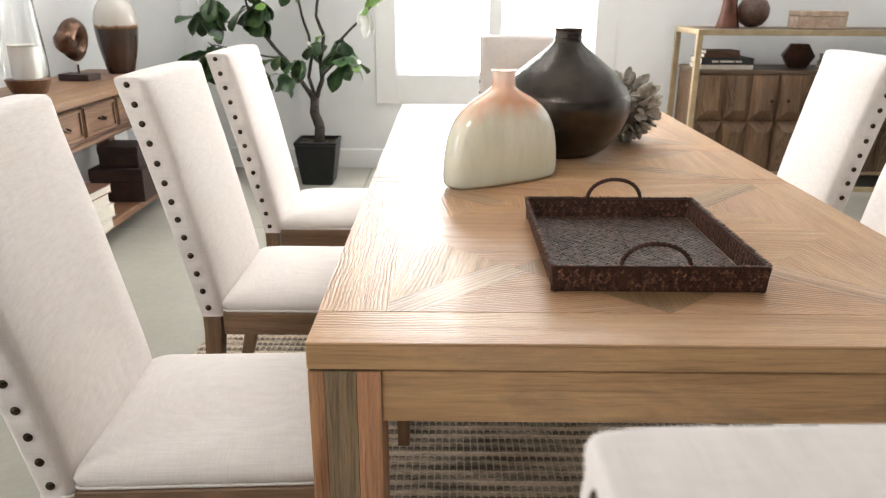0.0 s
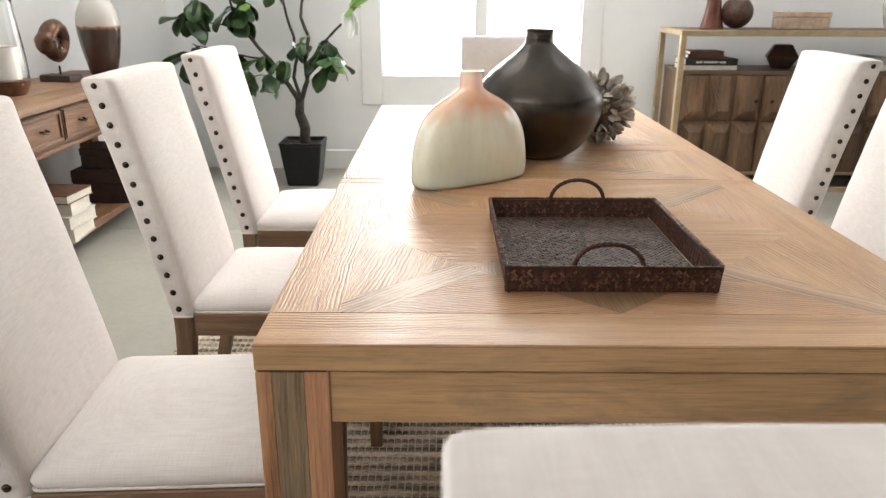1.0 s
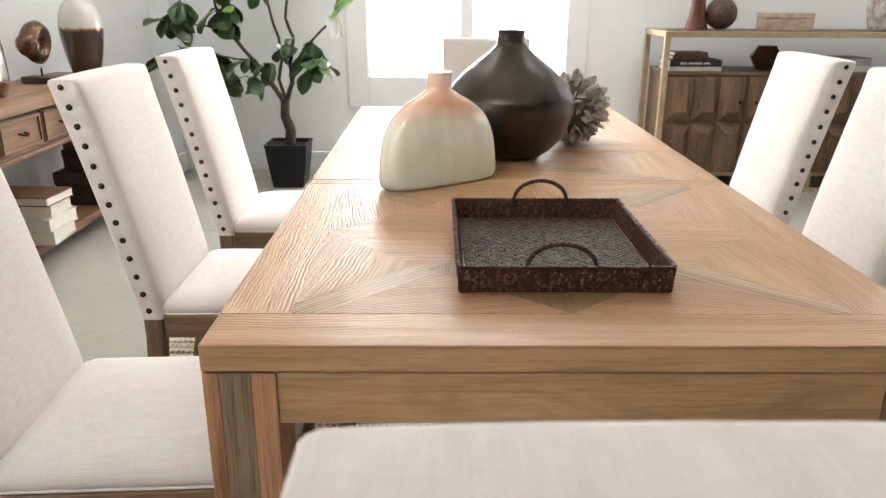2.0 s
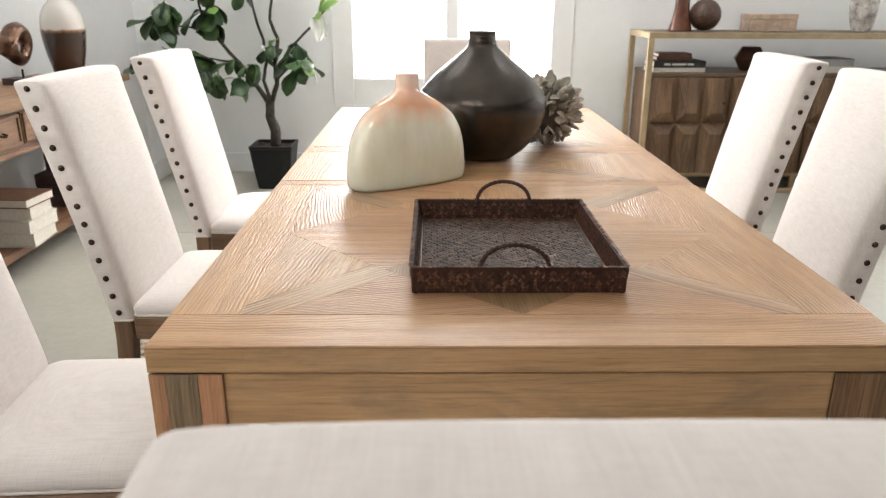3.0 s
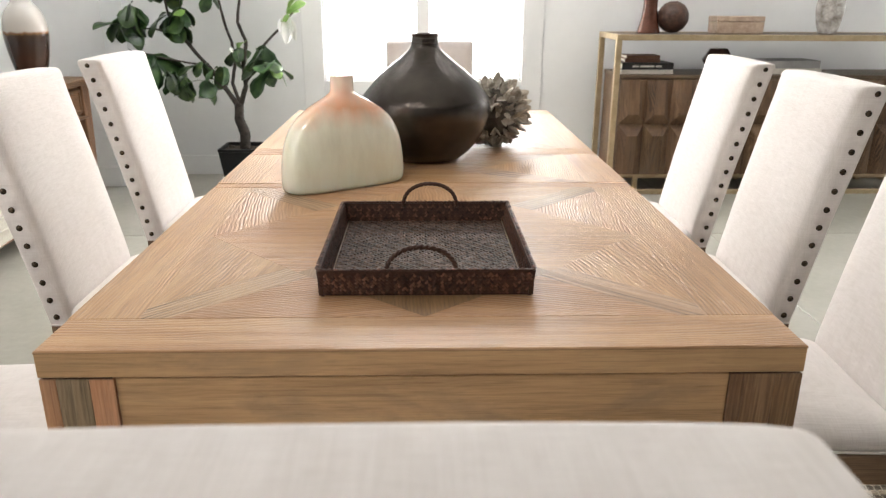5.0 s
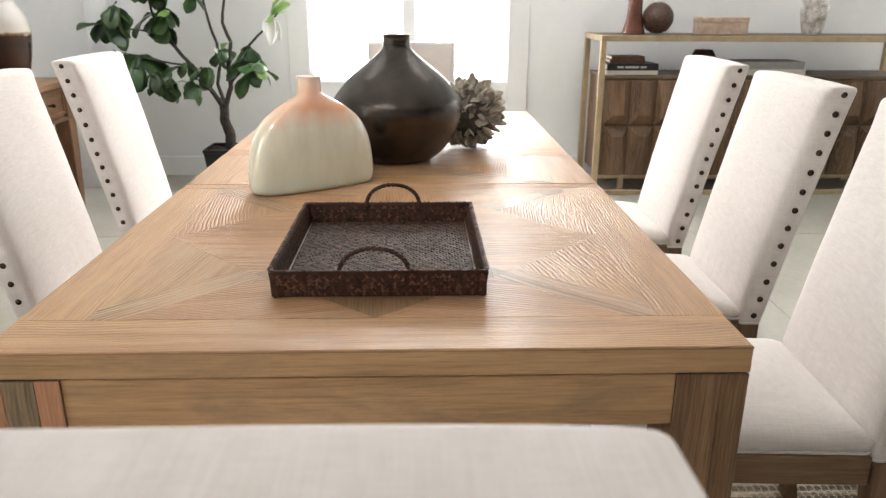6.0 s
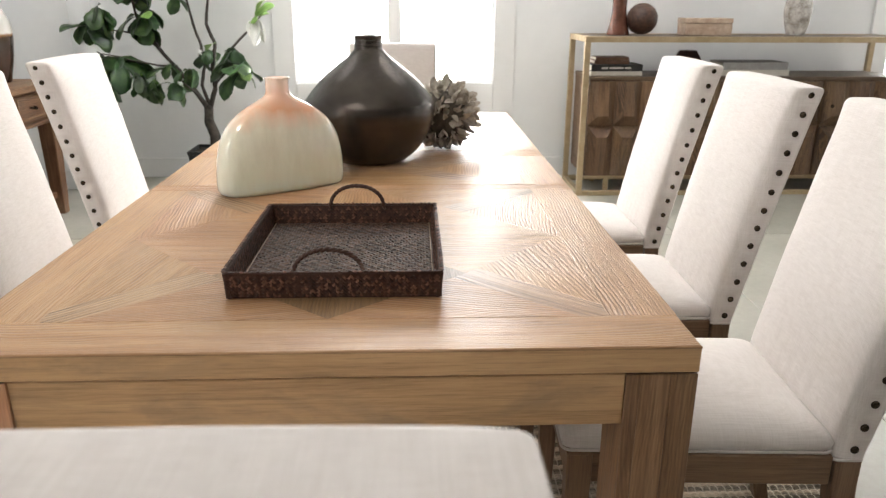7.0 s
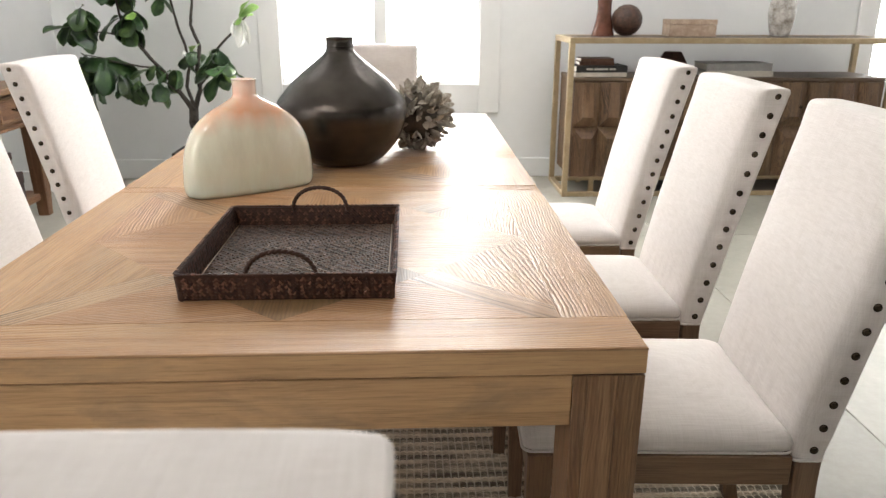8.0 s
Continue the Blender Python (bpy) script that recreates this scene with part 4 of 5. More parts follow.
    for a, b in zip(pts, pts[1:]):
        n = max(1, int((b - a).length / 0.008))
        d = (b - a).normalized()
        for k in range(n):
            c = a.lerp(b, (k + 0.5) / n)
            side = d.cross(Z)
            w = (Z * 0.1 + side + d * 0.5).normalized()
            strand(bm, c + Z * 0.0014, w, w.cross(Z), Z, 0.0078, 0.0058, 0.0024 * rng.uniform(0.6, 1.4))
    tagged(part("rim_winding", bm, RATTAN, ob), kind="stuff")
    for x in (-1, 1):
        part("inner_cord", tube([(x * (hx - 0.016), -hy + 0.02, 0.0085), (x * (hx - 0.016), hy - 0.02, 0.0085)], 0.0008, 6), OAK_DARK, ob)
    # loop handles, twisted from two strands
    for s, cx in ((-1, -0.0075), (1, 0.009)):
        handle = None
        for ph in (0, math.pi):
            path = []
            for i in range(41):
                t = math.pi * i / 40
                u = i / 40
                r = 0.0019
                base_p = Vector((cx - 0.0535 * math.cos(t), s * (hy - 0.008) - s * 0.004 * math.sin(t), h - 0.010 + (0.050 if s > 0 else 0.0435) * math.sin(t) ** 0.8))
                w = 2 * math.pi * 9 * u + ph
                radial = Vector((-math.cos(t), 0, math.sin(t)))
                path.append(base_p + radial * r * math.cos(w) + Vector((0, 1, 0)) * r * math.sin(w))
            bm = tube(path, 0.0028, 7)
            if handle is None:
                handle = part("handle", bm, RATTAN, ob, "twisted rattan loop handle", smooth=True)
            else:
                part("second_strand", bm, RATTAN, handle, smooth=True)


tray()


# ---- sideboard against the back wall ----
def sideboard():
    x0, x1, y0, y1, top = 1.172, 3.247, 3.745, 4.225, 0.992
    s = thing("sideboard", "walnut sideboard with faceted doors in a brass frame", "sideboard", ((x0 + x1) / 2, (y0 + y1) / 2, 0.001))
    hx, hy, b = (x1 - x0) / 2, (y1 - y0) / 2, 0.034
    for sx in (-1, 1):
        for sy in (-1, 1):
            cx, cy = sx * (hx - b / 2), sy * (hy - b / 2)
            part("post", box(cx - b / 2, cx + b / 2, cy - b / 2, cy + b / 2, 0, top - 0.034, 0.002), GOLD, s, "brushed brass post")
        cx = sx * (hx - b / 2)
        part("foot_rail", box(cx - b / 2, cx + b / 2, -hy + b, hy - b, 0.0, 0.03, 0.002), GOLD, s)
    for sy in (-1, 1):
        cy = sy * (hy - b / 2)
        part("foot_rail", box(-hx + b, hx - b, cy - b / 2, cy + b / 2, 0.0, 0.03, 0.002), GOLD, s)
    fr = bmesh.new()
    for sy in (-1, 1):
        box(-hx, hx, *sorted((sy * hy, sy * (hy - b))), top - 0.034, top, 0.002, fr)
    for sx in (-1, 1):
        box(*sorted((sx * hx, sx * (hx - b))), -hy + b, hy - b, top - 0.034, top, 0.002, fr)
    part("top_frame", fr, GOLD, s, "brushed brass top frame")
    part("top_panel", box(-hx + b + 0.001, hx - b - 0.001, -hy + b + 0.001, hy - b - 0.001, top - 0.030, top - 0.002), WALNUT_X, s)
    cz0, cz1 = 0.125, 0.752
    w = hx - b - 0.012
    yf = -hy + 0.022
    part("cabinet", box(-w, w, yf + 0.018, hy - b - 0.004, cz0, cz1 - 0.022, 0.002), WALNUT, s)
    part("cabinet_top", box(-w - 0.004, w + 0.004, yf, hy - b - 0.002, cz1 - 0.021, cz1, 0.002), WALNUT_X, s)
    for px in (-w + 0.15, w - 0.15, -0.02):
        for py in (-hy + 0.05, hy - 0.06):
            part("support_post", box(px - 0.016, px + 0.016, py - 0.016, py + 0.016, 0.0, cz0 - 0.001, 0.002), GOLD, s)
    part("support_rail", box(-w, w, -hy + 0.036, -hy + 0.060, cz0 - 0.022, cz0 - 0.001, 0.002), GOLD, s)
    # four doors, each with two rows of three faceted blocks
    dw = 2 * w / 4
    zm = 0.448
    cols = 3
    cw = (dw - 0.010) / cols
    tall = None
    for rowk in range(2):
        za, zb = (zm, cz1 - 0.026) if rowk else (cz0 + 0.004, zm)
        hgt = zb - za - 0.003
        bm = bmesh.new()
        hw = cw / 2 - 0.0008
        pk = 0.065
        # ridge set back to points at the middle line
        f = -0.048
        base = [(-hw, 0, 0), (hw, 0, 0), (hw, 0, hgt), (-hw, 0, hgt)]
        if rowk:
            ridge = [(-hw * 0.42, f, pk), (hw * 0.42, f, pk), (hw * 0.42, f * 0.45, hgt), (-hw * 0.42, f * 0.45, hgt)]
        else:
            ridge = [(-hw * 0.42, f * 0.45, 0), (hw * 0.42, f * 0.45, 0), (hw * 0.42, f, hgt - pk), (-hw * 0.42, f, hgt - pk)]
        vb = [bm.verts.new(p) for p in base]
        vr = [bm.verts.new(p) for p in ridge]
        vk = [bm.verts.new((p[0], 0.006, p[2])) for p in base]
        for i in range(4):
            j = (i + 1) % 4
            bm.faces.new((vb[i], vb[j], vr[j], vr[i]))
            bm.faces.new((vk[i], vk[j], vb[j], vb[i]))
        bm.faces.new(vr)
        bm.faces.new(vk[::-1])
        if rowk:
            tall = (finish(bm, "facet_block", WALNUT), za)
        else:
            short = (finish(bm, "facet_block", WALNUT), za)
    knob = finish(lathe(smooth_profile([(0.006, 0), (0.006, 0.010), (0.011, 0.016), (0.009, 0.022), (0.002, 0.024)], 2), 14), "door_knob", BRONZE, True)
    for d in range(4):
        xa = -w + d * dw
        door = part("door", box(xa + 0.002, xa + dw - 0.002, yf + 0.006, yf + 0.017, cz0 + 0.001, cz1 - 0.023, 0.001), WALNUT, s)
        for c in range(cols):
            for mesh, za in (tall, short):
                part("facet_block", mesh, WALNUT, door, at=(xa + 0.005 + (c + 0.5) * cw, yf - 0.0005, za + 0.0015))
        kx = xa + (dw - 0.05 if d % 2 == 0 else 0.05)
        part("door_knob", knob, BRONZE, door, at=pose(kx, yf - 0.026, 0.575, 90, 0, 0))
    return top, cz1


SB_TOP, SB_SHELF = sideboard()
SB_TOP += 0.001
SB_SHELF += 0.002


def book(name, label, at, w, d, h, cover, rz=0.0, bars=False, pages=PAPER, spine_front=True):
    """A closed book: cover boards, spine and a block of pages set back from the edges."""
    b = thing(name, label, "book", at, rz=rz)
    t = min(0.004, h * 0.14)
    bm = box(-w / 2, w / 2, -d / 2, d / 2, 0, t, 0.0006)
    box(-w / 2, w / 2, -d / 2, d / 2, h - t, h, 0.0006, bm)
    if spine_front:
        box(-w / 2, w / 2, -d / 2, -d / 2 + t, t, h - t, 0.0, bm)
    part("cover", bm, cover, b)
    part("page_block", box(-w / 2 + 0.004, w / 2 - 0.004, -d / 2 + (t + 0.0005 if spine_front else 0.004), d / 2 - 0.004, t + 0.0003, h - t - 0.0003), pages, b, "pale block of pages")
    if bars:
        for a, e in ((-0.30, -0.18), (-0.15, 0.12), (0.15, 0.27)):
            part("title_bar", box(a * w, e * w, -d / 2 - 0.0008, -d / 2 - 0.0002, h * 0.36, h * 0.64), PRINT, b)
    return b


book("book", "large cream book at the bottom of the stack", (1.395, 3.93, SB_SHELF), 0.325, 0.22, 0.026, BOOK_CREAM, pages=PAPER)
book("book", "large black book lying on a cream one", (1.395, 3.925, SB_SHELF + 0.0265), 0.325, 0.21, 0.040, BOOK_BLACK, 1.5, True)
book("book", "small brown leather book on the stack", (1.375, 3.935, SB_SHELF + 0.067), 0.22, 0.15, 0.022, BOOK_BROWN, -2)
book("book", "small brown leather book topping the stack", (1.375, 3.935, SB_SHELF + 0.0895), 0.21, 0.145, 0.020, BOOK_BROWN, 1)
book("book", "wide white book lying flat on the sideboard", (2.28, 3.95, SB_SHELF), 0.44, 0.24, 0.034, BOOK_CREAM)
book("book", "wide grey book on top of a white one", (2.28, 3.95, SB_SHELF + 0.0345), 0.42, 0.23, 0.046, BOOK_GREY)


def hex_vase():
    ob = thing("faceted_ornament", "dark polished wooden faceted ornament on the sideboard", "ornament", (1.885, 3.96, SB_SHELF), rz=14)
    bm = lathe([(0.062, 0), (0.108, 0.074), (0.060, 0.146), (0.02, 0.148)], 6)
    bmesh.ops.bevel(bm, geom=bm.edges[:], offset=0.002, segments=1, affect="EDGES")
    part("body", bm, HEX_WOOD, ob)


hex_vase()


def trumpet_vase():
    ob = thing("trumpet_vase", "red-brown glazed vase with flared foot", "vase", (1.432, 4.0, SB_TOP))
    p = smooth_profile([(0.070, 0), (0.072, 0.006), (0.060, 0.05), (0.048, 0.11), (0.044, 0.18), (0.050, 0.26), (0.060, 0.31), (0.056, 0.312), (0.045, 0.27)], 4)
    part("body", lathe(p, 40), RED_CLAY, ob, smooth=True)


trumpet_vase()


def carved_ball():
    ob = thing("carved_ball", "round dark carved wooden ball on the sideboard", "ornament", (1.578, 3.99, SB_TOP + 0.0975))
    bm = bmesh.new()
    bmesh.ops.create_icosphere(bm, subdivisions=5, radius=0.098)
    for v in bm.verts:
        d = v.co.normalized()
        k = noise.noise(d * 9) * 0.35 + abs(math.sin(7 * d.z * math.pi + 2 * noise.noise(d * 4)))
        v.co = d * (0.0975 - 0.004 * (1 - min(1, abs(k))))
    part("body", bm, BURL, ob, smooth=True)


carved_ball()


def stone_box():
    ob = thing("stone_box", "mottled travertine lidded box on the sideboard", "box", (1.99, 4.0, SB_TOP))
    part("box_body", box(-0.150, 0.150, -0.075, 0.075, 0, 0.072, 0.003), STONE_BOX, ob)
    part("lid", box(-0.152, 0.152, -0.077, 0.077, 0.0735, 0.104, 0.003), STONE_BOX, ob)


stone_box()


def mottled_vase():
    ob = thing("mottled_vase", "white and brown mottled ceramic vase on the sideboard", "vase", (2.585, 4.0, SB_TOP))
    p = smooth_profile([(0.048, 0), (0.055, 0.006), (0.069, 0.05), (0.082, 0.12), (0.084, 0.17), (0.072, 0.23), (0.052, 0.27), (0.046, 0.30), (0.056, 0.325), (0.050, 0.326), (0.040, 0.29)], 4)
    part("body", lathe(p, 40), MOTTLED, ob, smooth=True)


mottled_vase()


# ---- console table by the left wall ----
CON_TOP, CON_SHELF = 0.765, 0.135


def console_table():
    x0, x1, y0, y1 = -2.40, -1.875, 1.55, 3.50
    c = thing("console_table", "rustic elm console table with drawers and low shelf", "console table", ((x0 + x1) / 2, (y0 + y1) / 2, 0.001))
    hx, hy = (x1 - x0) / 2, (y1 - y0) / 2
    for k in range(3):
        a = -hx + k * 2 * hx / 3
        part("top_plank", box(a + 0.0006, a + 2 * hx / 3 - 0.0006, -hy, hy, CON_TOP - 0.034, CON_TOP - 0.001, 0.003), CONSOLE_Y, c)
    part("carcass", box(-hx + 0.03, hx - 0.055, -hy + 0.06, hy - 0.06, 0.555, CON_TOP - 0.036, 0.002), CONSOLE_Y, c)
    part("moulding", box(hx - 0.054, hx - 0.030, -hy + 0.05, hy - 0.05, 0.540, 0.558, 0.004), CONSOLE_Y, c)
    for sx in (-1, 1):
        for yy in (-hy + 0.075, hy - 0.075):
            cx = sx * (hx - 0.075)
            bm = bmesh.new()
            rings = [[(cx + x, yy + y, z) for x, y in rounded(r, r, 0.006, 2)] for z, r in ((0, 0.030), (0.10, 0.034), (0.34, 0.040), (0.50, 0.043), (CON_TOP - 0.036, 0.045))]
            part("leg", loft(rings, bm), CONSOLE_Z, c, "thick squared elm leg")
    for k in range(2):
        a = -hx + 0.03 + k * (hx - 0.05)
        part("shelf_plank", box(a, a + hx - 0.052, -hy + 0.03, hy - 0.03, CON_SHELF - 0.04, CON_SHELF - 0.002, 0.004), CONSOLE_Y, c)
    n = 5
    step = (2 * hy - 0.25) / n
    for k in range(n):
        ya = -hy + 0.125 + k * step
        xf = hx - 0.054
        d = part("drawer", box(xf, xf + 0.014, ya + 0.010, ya + step - 0.010, 0.575, CON_TOP - 0.052, 0.002), CONSOLE_Y, c)
        rim = bmesh.new()
        z0, z1, u0, u1 = 0.580, CON_TOP - 0.057, ya + 0.015, ya + step - 0.015
        for dims in ((u0, u1, z0, z0 + 0.014), (u0, u1, z1 - 0.014, z1), (u0, u0 + 0.014, z0 + 0.014, z1 - 0.014), (u1 - 0.014, u1, z0 + 0.014, z1 - 0.014)):
            box(xf + 0.0141, xf + 0.022, *dims, 0.002, rim)
        part("drawer_moulding", rim, CONSOLE_Y, d)
        part("pull", tube([(xf + 0.014, (u0 + u1) / 2 - 0.022, 0.645), (xf + 0.034, (u0 + u1) / 2 - 0.018, 0.640), (xf + 0.038, (u0 + u1) / 2, 0.636), (xf + 0.034, (u0 + u1) / 2 + 0.018, 0.640), (xf + 0.014, (u0 + u1) / 2 + 0.022, 0.645)], 0.005, 8), BRONZE, d, "dark bronze drawer pull", smooth=True)


console_table()


def hurricane():
    ob = thing("hurricane_lantern", "glass hurricane on a wooden bowl with white candle", "candle holder", (-2.145, 2.40, CON_TOP + 0.001))
    part("bowl", lathe(smooth_profile([(0.060, 0), (0.068, 0.004), (0.082, 0.03), (0.092, 0.058), (0.092, 0.066), (0.070, 0.067)], 3), 40), CONSOLE_Z, ob, "turned wooden bowl", smooth=True)
    wall_p = [(0.088, 0.068), (0.089, 0.12), (0.083, 0.20), (0.074, 0.30), (0.068, 0.38), (0.066, 0.42)]
    shell = lathe(wall_p + [(r - 0.003, z) for r, z in wall_p[::-1]], 40, caps=False)
    g = part("glass_chimney", shell, CLEAR, ob, "clear glass chimney", smooth=True)
    g.visible_shadow = False
    candle = part("candle", lathe(smooth_profile([(0.058, 0.068), (0.060, 0.072), (0.060, 0.198), (0.056, 0.204), (0.01, 0.200)], 3), 36), WAX, ob, "white pillar candle", smooth=True)
    part("wick", tube([(0, 0, 0.199), (0.001, 0, 0.212)], 0.001, 6), BOOK_BLACK, candle)


hurricane()


def ring_sculpture():
    ob = thing("ring_sculpture", "abstract bronze ring sculpture on a wooden block", "sculpture", (-2.185, 2.945, CON_TOP + 0.001), rz=-11)
    part("plinth", box(-0.085, 0.085, -0.05, 0.05, 0, 0.032, 0.002), BOX_LEATHER, ob, "dark wooden plinth")
    part("rod", tube([(0, 0, 0.030), (0, 0, 0.075)], 0.005, 10), BRONZE, ob)
    # a thick ring, sharp at its outer ridge, with an off-centre eye; its axis lies along x
    n = 56
    rings = []
    for i in range(n + 1):
        t = 2 * math.pi * i / n
        beak = math.exp(-((math.cos(t) + 1) / 0.10) ** 2) * 0.028
        ro = 0.105 + 0.012 * math.sin(t) + beak
        ri = 0.031 + 0.006 * math.sin(t)
        d = 0.040 + 0.016 * math.cos(t - 2.4)
        ring = []
        for r, x in ((ri, 0.3), (ri + 0.016, 0.72), (ri + 0.04, 0.95), (ro - 0.020, 0.75), (ro, 0.12), (ro - 0.006, -0.35), (ro - 0.03, -0.85), (ri + 0.012, -0.8), (ri, -0.2)):
            ring.append((d * x, r * math.cos(t) * 0.92, 0.185 + r * math.sin(t)))
        rings.append(ring)
    bm = loft(rings, caps=False)
    bmesh.ops.remove_doubles(bm, verts=bm.verts, dist=1e-4)
    part("ring", bm, WARM_METAL, ob, "polished bronze ring", smooth=True)


ring_sculpture()


def tall_vase():
    ob = thing("two_tone_vase", "tall vase, pale at the shoulder and dark amber below", "vase", (-2.12, 3.30, CON_TOP + 0.001))
    p = smooth_profile([(0.062, 0), (0.069, 0.005), (0.080, 0.05), (0.098, 0.13), (0.109, 0.21), (0.111, 0.26), (0.103, 0.32), (0.080, 0.37), (0.054, 0.40), (0.048, 0.43), (0.060, 0.455), (0.055, 0.457), (0.042, 0.43)], 4)
    part("body", lathe(p, 48), TWO_TONE, ob, smooth=True)


tall_vase()


def lidded_box(at, w, d, h, label, rz=0):
    ob = thing("storage_box", label, "box", at, rz=rz)
    part("box_body", box(-w / 2, w / 2, -d / 2, d / 2, 0, h * 0.62, 0.003), BOX_LEATHER, ob)
    part("lid", box(-w / 2 - 0.003, w / 2 + 0.003, -d / 2 - 0.003, d / 2 + 0.003, h * 0.625, h, 0.004), BOX_LEATHER, ob)


lidded_box((-2.06, 3.05, CON_SHELF), 0.28, 0.27, 0.175, "large dark leather storage box on the low shelf")
lidded_box((-2.05, 3.05, CON_SHELF + 0.1765), 0.21, 0.20, 0.11, "smaller dark leather box stacked on another")
zz = CON_SHELF
for k, (cv, h, w) in enumerate(((BOOK_CREAM, 0.062, 0.235), (BOOK_CREAM, 0.058, 0.225), (BOOK_CREAM, 0.055, 0.215), (BOOK_BROWN, 0.04, 0.21))):
    book("book", "thick cream book stacked on the low shelf" if cv is BOOK_CREAM else "brown book topping the stack of cream books", (-2.045 + 0.012 * (k % 2), 2.36, zz), w, 0.30, h, cv, 90 + 4 * (-1) ** k, spine_front=False)
    zz += h + 0.0008


# ---- fig tree in a pot ----
def fig_tree():
    px, py = -1.168, 3.93
    pot = thing("potted_fig_tree", "artificial fiddle-leaf fig in a square black pot", "plant", (px, py, 0.001))
    rings = []
    for z, r in ((0, 0.096), (0.006, 0.100), (0.10, 0.114), (0.20, 0.127), (0.263, 0.133), (0.265, 0.137), (0.282, 0.137), (0.284, 0.135)):
        rings.append([(x, y, z) for x, y in rounded(r, r, 0.014, 3)])
    for z, r in ((0.284, 0.124), (0.235, 0.119)):
        rings.append([(x, y, z) for x, y in rounded(r, r, 0.012, 3)])
    planter = part("planter", loft(rings), BLACK_POT, pot, "tapered square black planter")
    bm = bmesh.new()
    bmesh.ops.create_grid(bm, x_segments=16, y_segments=16, size=0.118)
    for v in bm.verts:
        v.co.z = 0.262 + 0.012 * noise.noise(v.co * 40)
    part("soil", bm, SOIL, planter)
    rng = random.Random(11)

    def limb(points, r0, r1, name="branch"):
        pts = [Vector(p) for p in points]
        fine = []
        for a, b in zip(pts, pts[1:]):
            for k in range(5):
                fine.append(a.lerp(b, k / 5) + 0.006 * noise.noise_vector((a.lerp(b, k / 5)) * 13))
        fine.append(pts[-1])
        n = len(fine)
        rad = [r0 + (r1 - r0) * i / (n - 1) + 0.08 * r0 * noise.noise(fine[i] * 50) for i in range(n)]
        return part(name, tube(fine, rad, 9), BARK, pot, smooth=True)

    limb([(0.01, 0, 0.27), (0.012, 0.0, 0.36), (-0.012, 0.005, 0.46), (-0.008, 0, 0.56)], 0.036, 0.028, "trunk")
    arms = [
        [(-0.010, 0, 0.53), (-0.06, -0.01, 0.62), (-0.175, -0.02, 0.79), (-0.335, 0.0, 0.975), (-0.395, 0.01, 1.09), (-0.42, 0.0, 1.30)],
        [(-0.005, 0.01, 0.55), (-0.045, 0.03, 0.68), (-0.015, 0.04, 0.80), (-0.03, 0.04, 0.93), (-0.075, 0.05, 1.06), (-0.095, 0.05, 1.20), (-0.08, 0.06, 1.45), (-0.06, 0.05, 1.70)],
        [(0.0, 0, 0.54), (0.05, -0.02, 0.66), (0.045, -0.02, 0.79), (0.075, -0.02, 0.94), (0.03, -0.02, 1.05), (0.055, -0.03, 1.18), (0.08, -0.04, 1.45), (0.07, -0.05, 1.62)],
        [(0.02, -0.01, 0.60), (0.06, -0.03, 0.70), (0.14, -0.05, 0.875), (0.32, -0.05, 1.04), (0.38, -0.04, 1.12)],
        [(-0.335, 0, 0.975), (-0.47, -0.05, 1.01), (-0.585, -0.08, 1.02)],
        [(-0.175, -0.02, 0.79), (-0.35, -0.10, 0.83), (-0.60, -0.08, 0.88)],
        [(0.05, -0.03, 0.69), (0.13, -0.08, 0.76), (0.19, -0.10, 0.78)],
        [(-0.04, 0.0, 0.60), (-0.10, -0.07, 0.68), (-0.13, -0.10, 0.72)],
    ]
    for i, a in enumerate(arms):
        thick = (0.018, 0.012, 0.016, 0.012)[i] if i < 4 else 0.007
        limb(a, thick, 0.005 if i < 4 else 0.003)

    def leaf_mesh(length, width, curl, fold):
        bm = bmesh.new()
        prof = ((0, 0.06), (0.10, 0.30), (0.28, 0.62), (0.46, 0.66), (0.64, 0.92), (0.80, 1.0), (0.93, 0.66), (1.0, 0.12))
        rows = []
        for k, (u, w) in enumerate(prof):
            ripple = 0.05 * length * math.sin(5.2 * u)
            rows.append([bm.verts.new((length * u, s * width * w, -curl * length * u * u + fold * abs(s) * width * w + (ripple * abs(s) * s * 0.5))) for s in (-1, -0.5, 0, 0.5, 1)])
        for a, b in zip(rows, rows[1:]):
            for i in range(4):
                bm.faces.new((a[i], a[i + 1], b[i + 1], b[i]))
        geo = bmesh.ops.extrude_face_region(bm, geom=bm.faces[:])
        for v in geo["geom"]:
            if isinstance(v, bmesh.types.BMVert):
                v.co.z -= 0.0012
        return finish(bm, "leaf", LEAF, True)

    leaves = [leaf_mesh(0.165, 0.062, 0.35, 0.25), leaf_mesh(0.145, 0.058, 0.65, 0.15), leaf_mesh(0.180, 0.066, 0.15, 0.30), leaf_mesh(0.125, 0.052, 0.9, 0.2)]
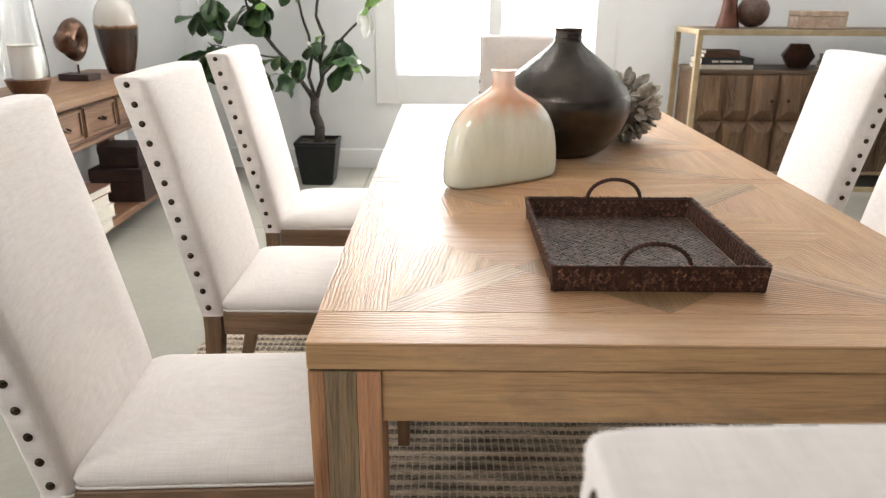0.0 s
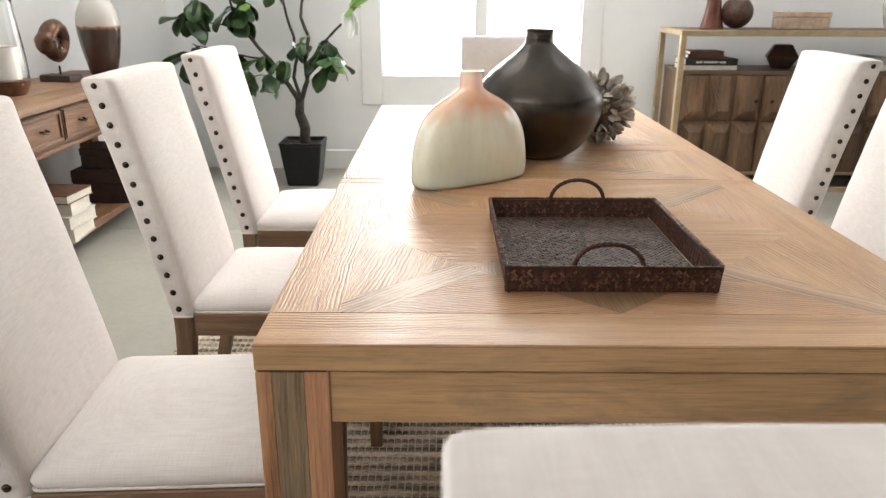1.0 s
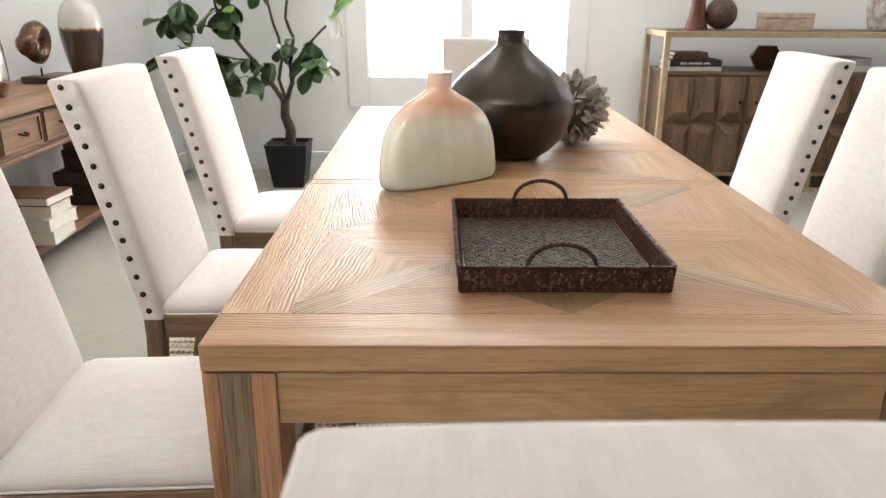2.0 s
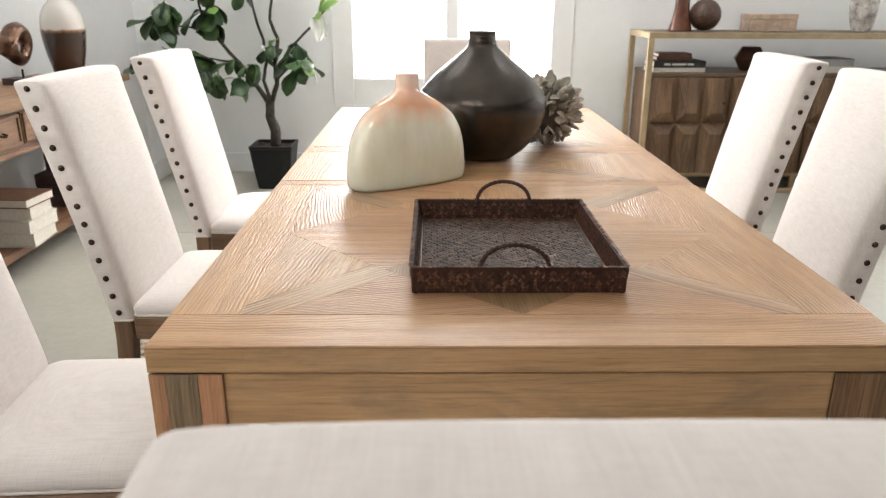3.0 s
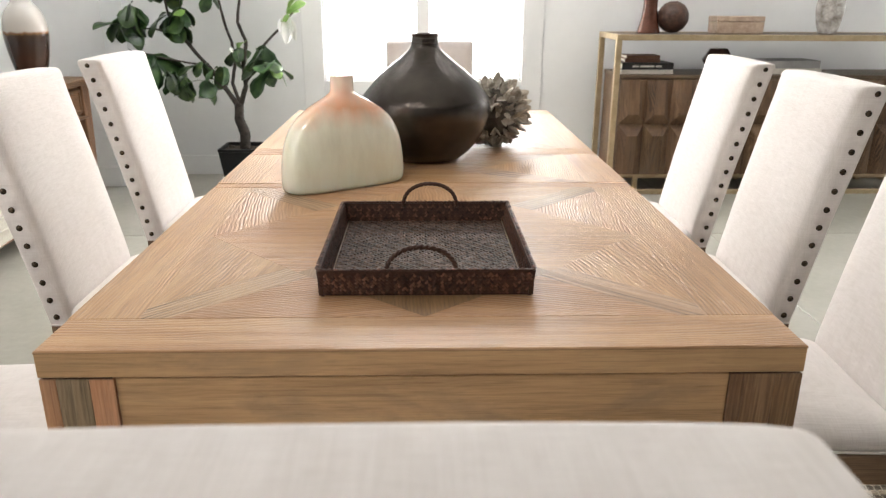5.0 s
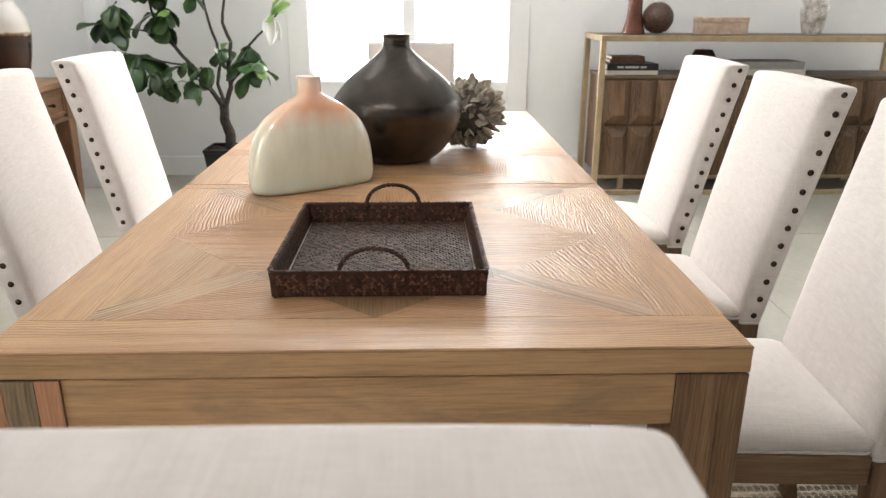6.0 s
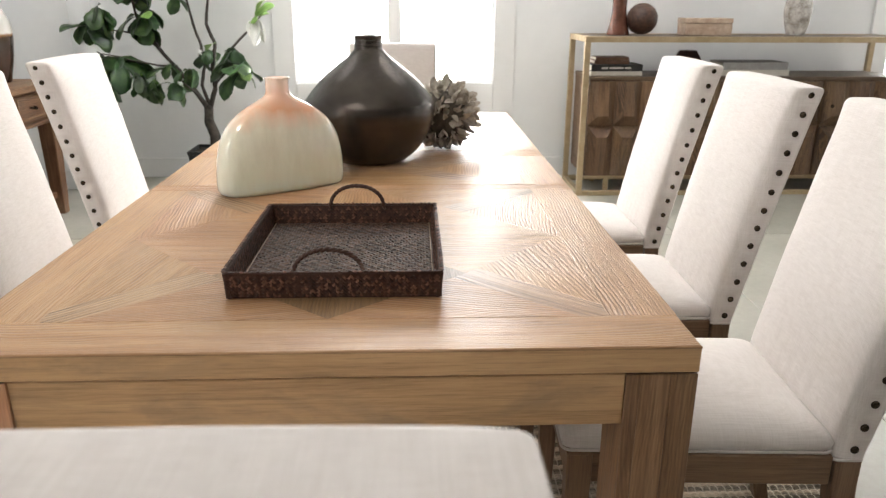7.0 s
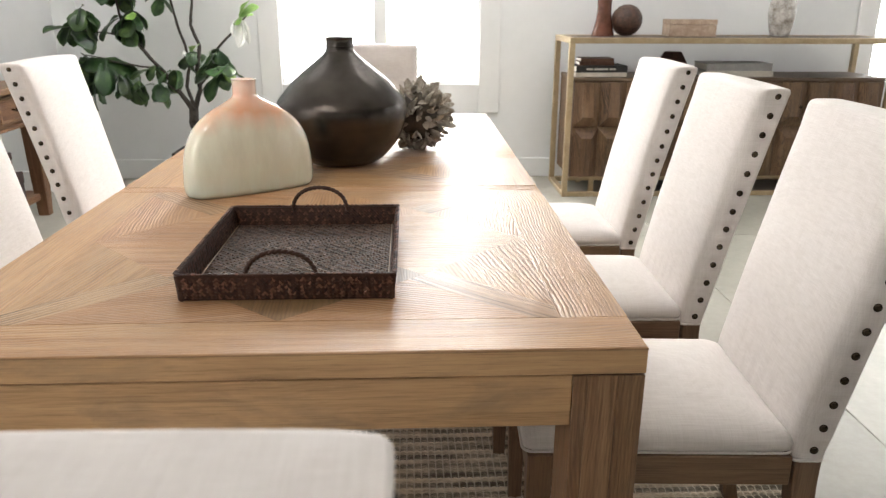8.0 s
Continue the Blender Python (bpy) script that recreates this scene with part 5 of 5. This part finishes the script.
    clusters = [  # place of a tuft, its reach, leaves
        ((-0.64, -0.09, 1.05), 0.95, 8), ((-0.56, -0.08, 1.14), 0.9, 6), ((-0.375, 0.0, 1.09), 1.0, 10), ((-0.30, -0.02, 1.12), 0.8, 5), ((-0.41, 0.0, 1.32), 1.0, 12),
        ((-0.64, -0.06, 0.86), 1.3, 9), ((-0.50, -0.08, 0.82), 1.25, 7), ((-0.38, -0.12, 0.76), 0.75, 7), ((-0.31, -0.10, 0.71), 0.75, 5), ((-0.20, -0.04, 0.81), 0.75, 4),
        ((-0.18, -0.08, 0.69), 0.95, 5), ((-0.08, -0.06, 0.78), 0.7, 3), ((0.03, -0.03, 0.90), 0.75, 5), ((0.17, -0.07, 0.90), 0.95, 6), ((0.22, -0.11, 0.80), 1.0, 8),
        ((-0.08, 0.06, 1.45), 1.0, 10), ((-0.06, 0.05, 1.68), 1.0, 12), ((0.08, -0.04, 1.42), 1.0, 10), ((0.07, -0.05, 1.62), 1.0, 12), ((-0.15, 0.0, 1.22), 0.7, 5)]
    for place, k, n in clusters:
        for i in range(n):
            yaw = 360 * i / n + rng.uniform(-30, 30)
            tilt = rng.uniform(-18, 78)
            s = k * rng.uniform(0.8, 1.22)
            off = Vector((rng.uniform(-1, 1), rng.uniform(-1, 1), rng.uniform(-1, 1))) * 0.03 * k
            part("leaf", leaves[rng.randrange(4)], LEAF, pot, at=Matrix.Translation(Vector(place) + off) @ pose(0, 0, 0, rng.uniform(-40, 40), tilt, yaw) @ Matrix.Scale(s, 4))
    pet = petal_mesh(0.085, 0.017, -0.5, "blossom_petal")
    pet.materials[0] = PETAL_WHITE
    for place, n, k in (((0.33, -0.06, 1.09), 9, 1.75), ((-0.025, -0.02, 0.90), 4, 0.5)):
        for i in range(n):
            part("blossom_petal", pet, PETAL_WHITE, pot, "white blossom petal", at=Matrix.Translation(place) @ pose(0, 0, 0, rng.uniform(-50, 50), rng.uniform(15, 75), -110 + 190 * i / n + rng.uniform(-15, 15)) @ Matrix.Scale(k * rng.uniform(0.8, 1.1), 4))
    young = leaves[2].copy()
    young.materials[0] = NEW_LEAF
    for yaw, tilt, k in ((10, -35, 0.75), (-40, -55, 0.7), (60, -20, 0.6), (-90, 20, 0.5)):
        part("leaf", young, NEW_LEAF, pot, "fresh pale green leaf", at=Matrix.Translation((0.34, -0.06, 1.10)) @ pose(0, 0, 0, 30, tilt, yaw) @ Matrix.Scale(k, 4))
    for place, yaw, tilt in (((0.04, -0.08, 0.90), -60, -30), ((-0.31, -0.06, 1.12), -70, 10), ((0.23, -0.16, 0.80), -30, 35)):
        part("leaf", young, NEW_LEAF, pot, "fresh pale green leaf", at=Matrix.Translation(place) @ pose(0, 0, 0, 20, tilt, yaw) @ Matrix.Scale(0.6, 4))


fig_tree()

# ---- floor slabs ----
SLAB, SLAB_Y = 2.4, 3.8
slab_mesh = finish(box(-SLAB / 2 + 0.002, SLAB / 2 - 0.002, -SLAB_Y / 2 + 0.002, SLAB_Y / 2 - 0.002, -0.012, 0.0, 0.0015), "floor_slab", CONCRETE)
for i in range(-2, 3):
    for j in range(-2, 3):
        cx, cy = 0.34 + i * SLAB, 1.0 + j * SLAB_Y
        if LEFT_X - 1.2 < cx < RIGHT_X + 1.2 and REAR_Y - 1.9 < cy < WALL_Y + 1.9:
            part("floor_slab", slab_mesh, CONCRETE, floor, at=(cx, cy, 0))
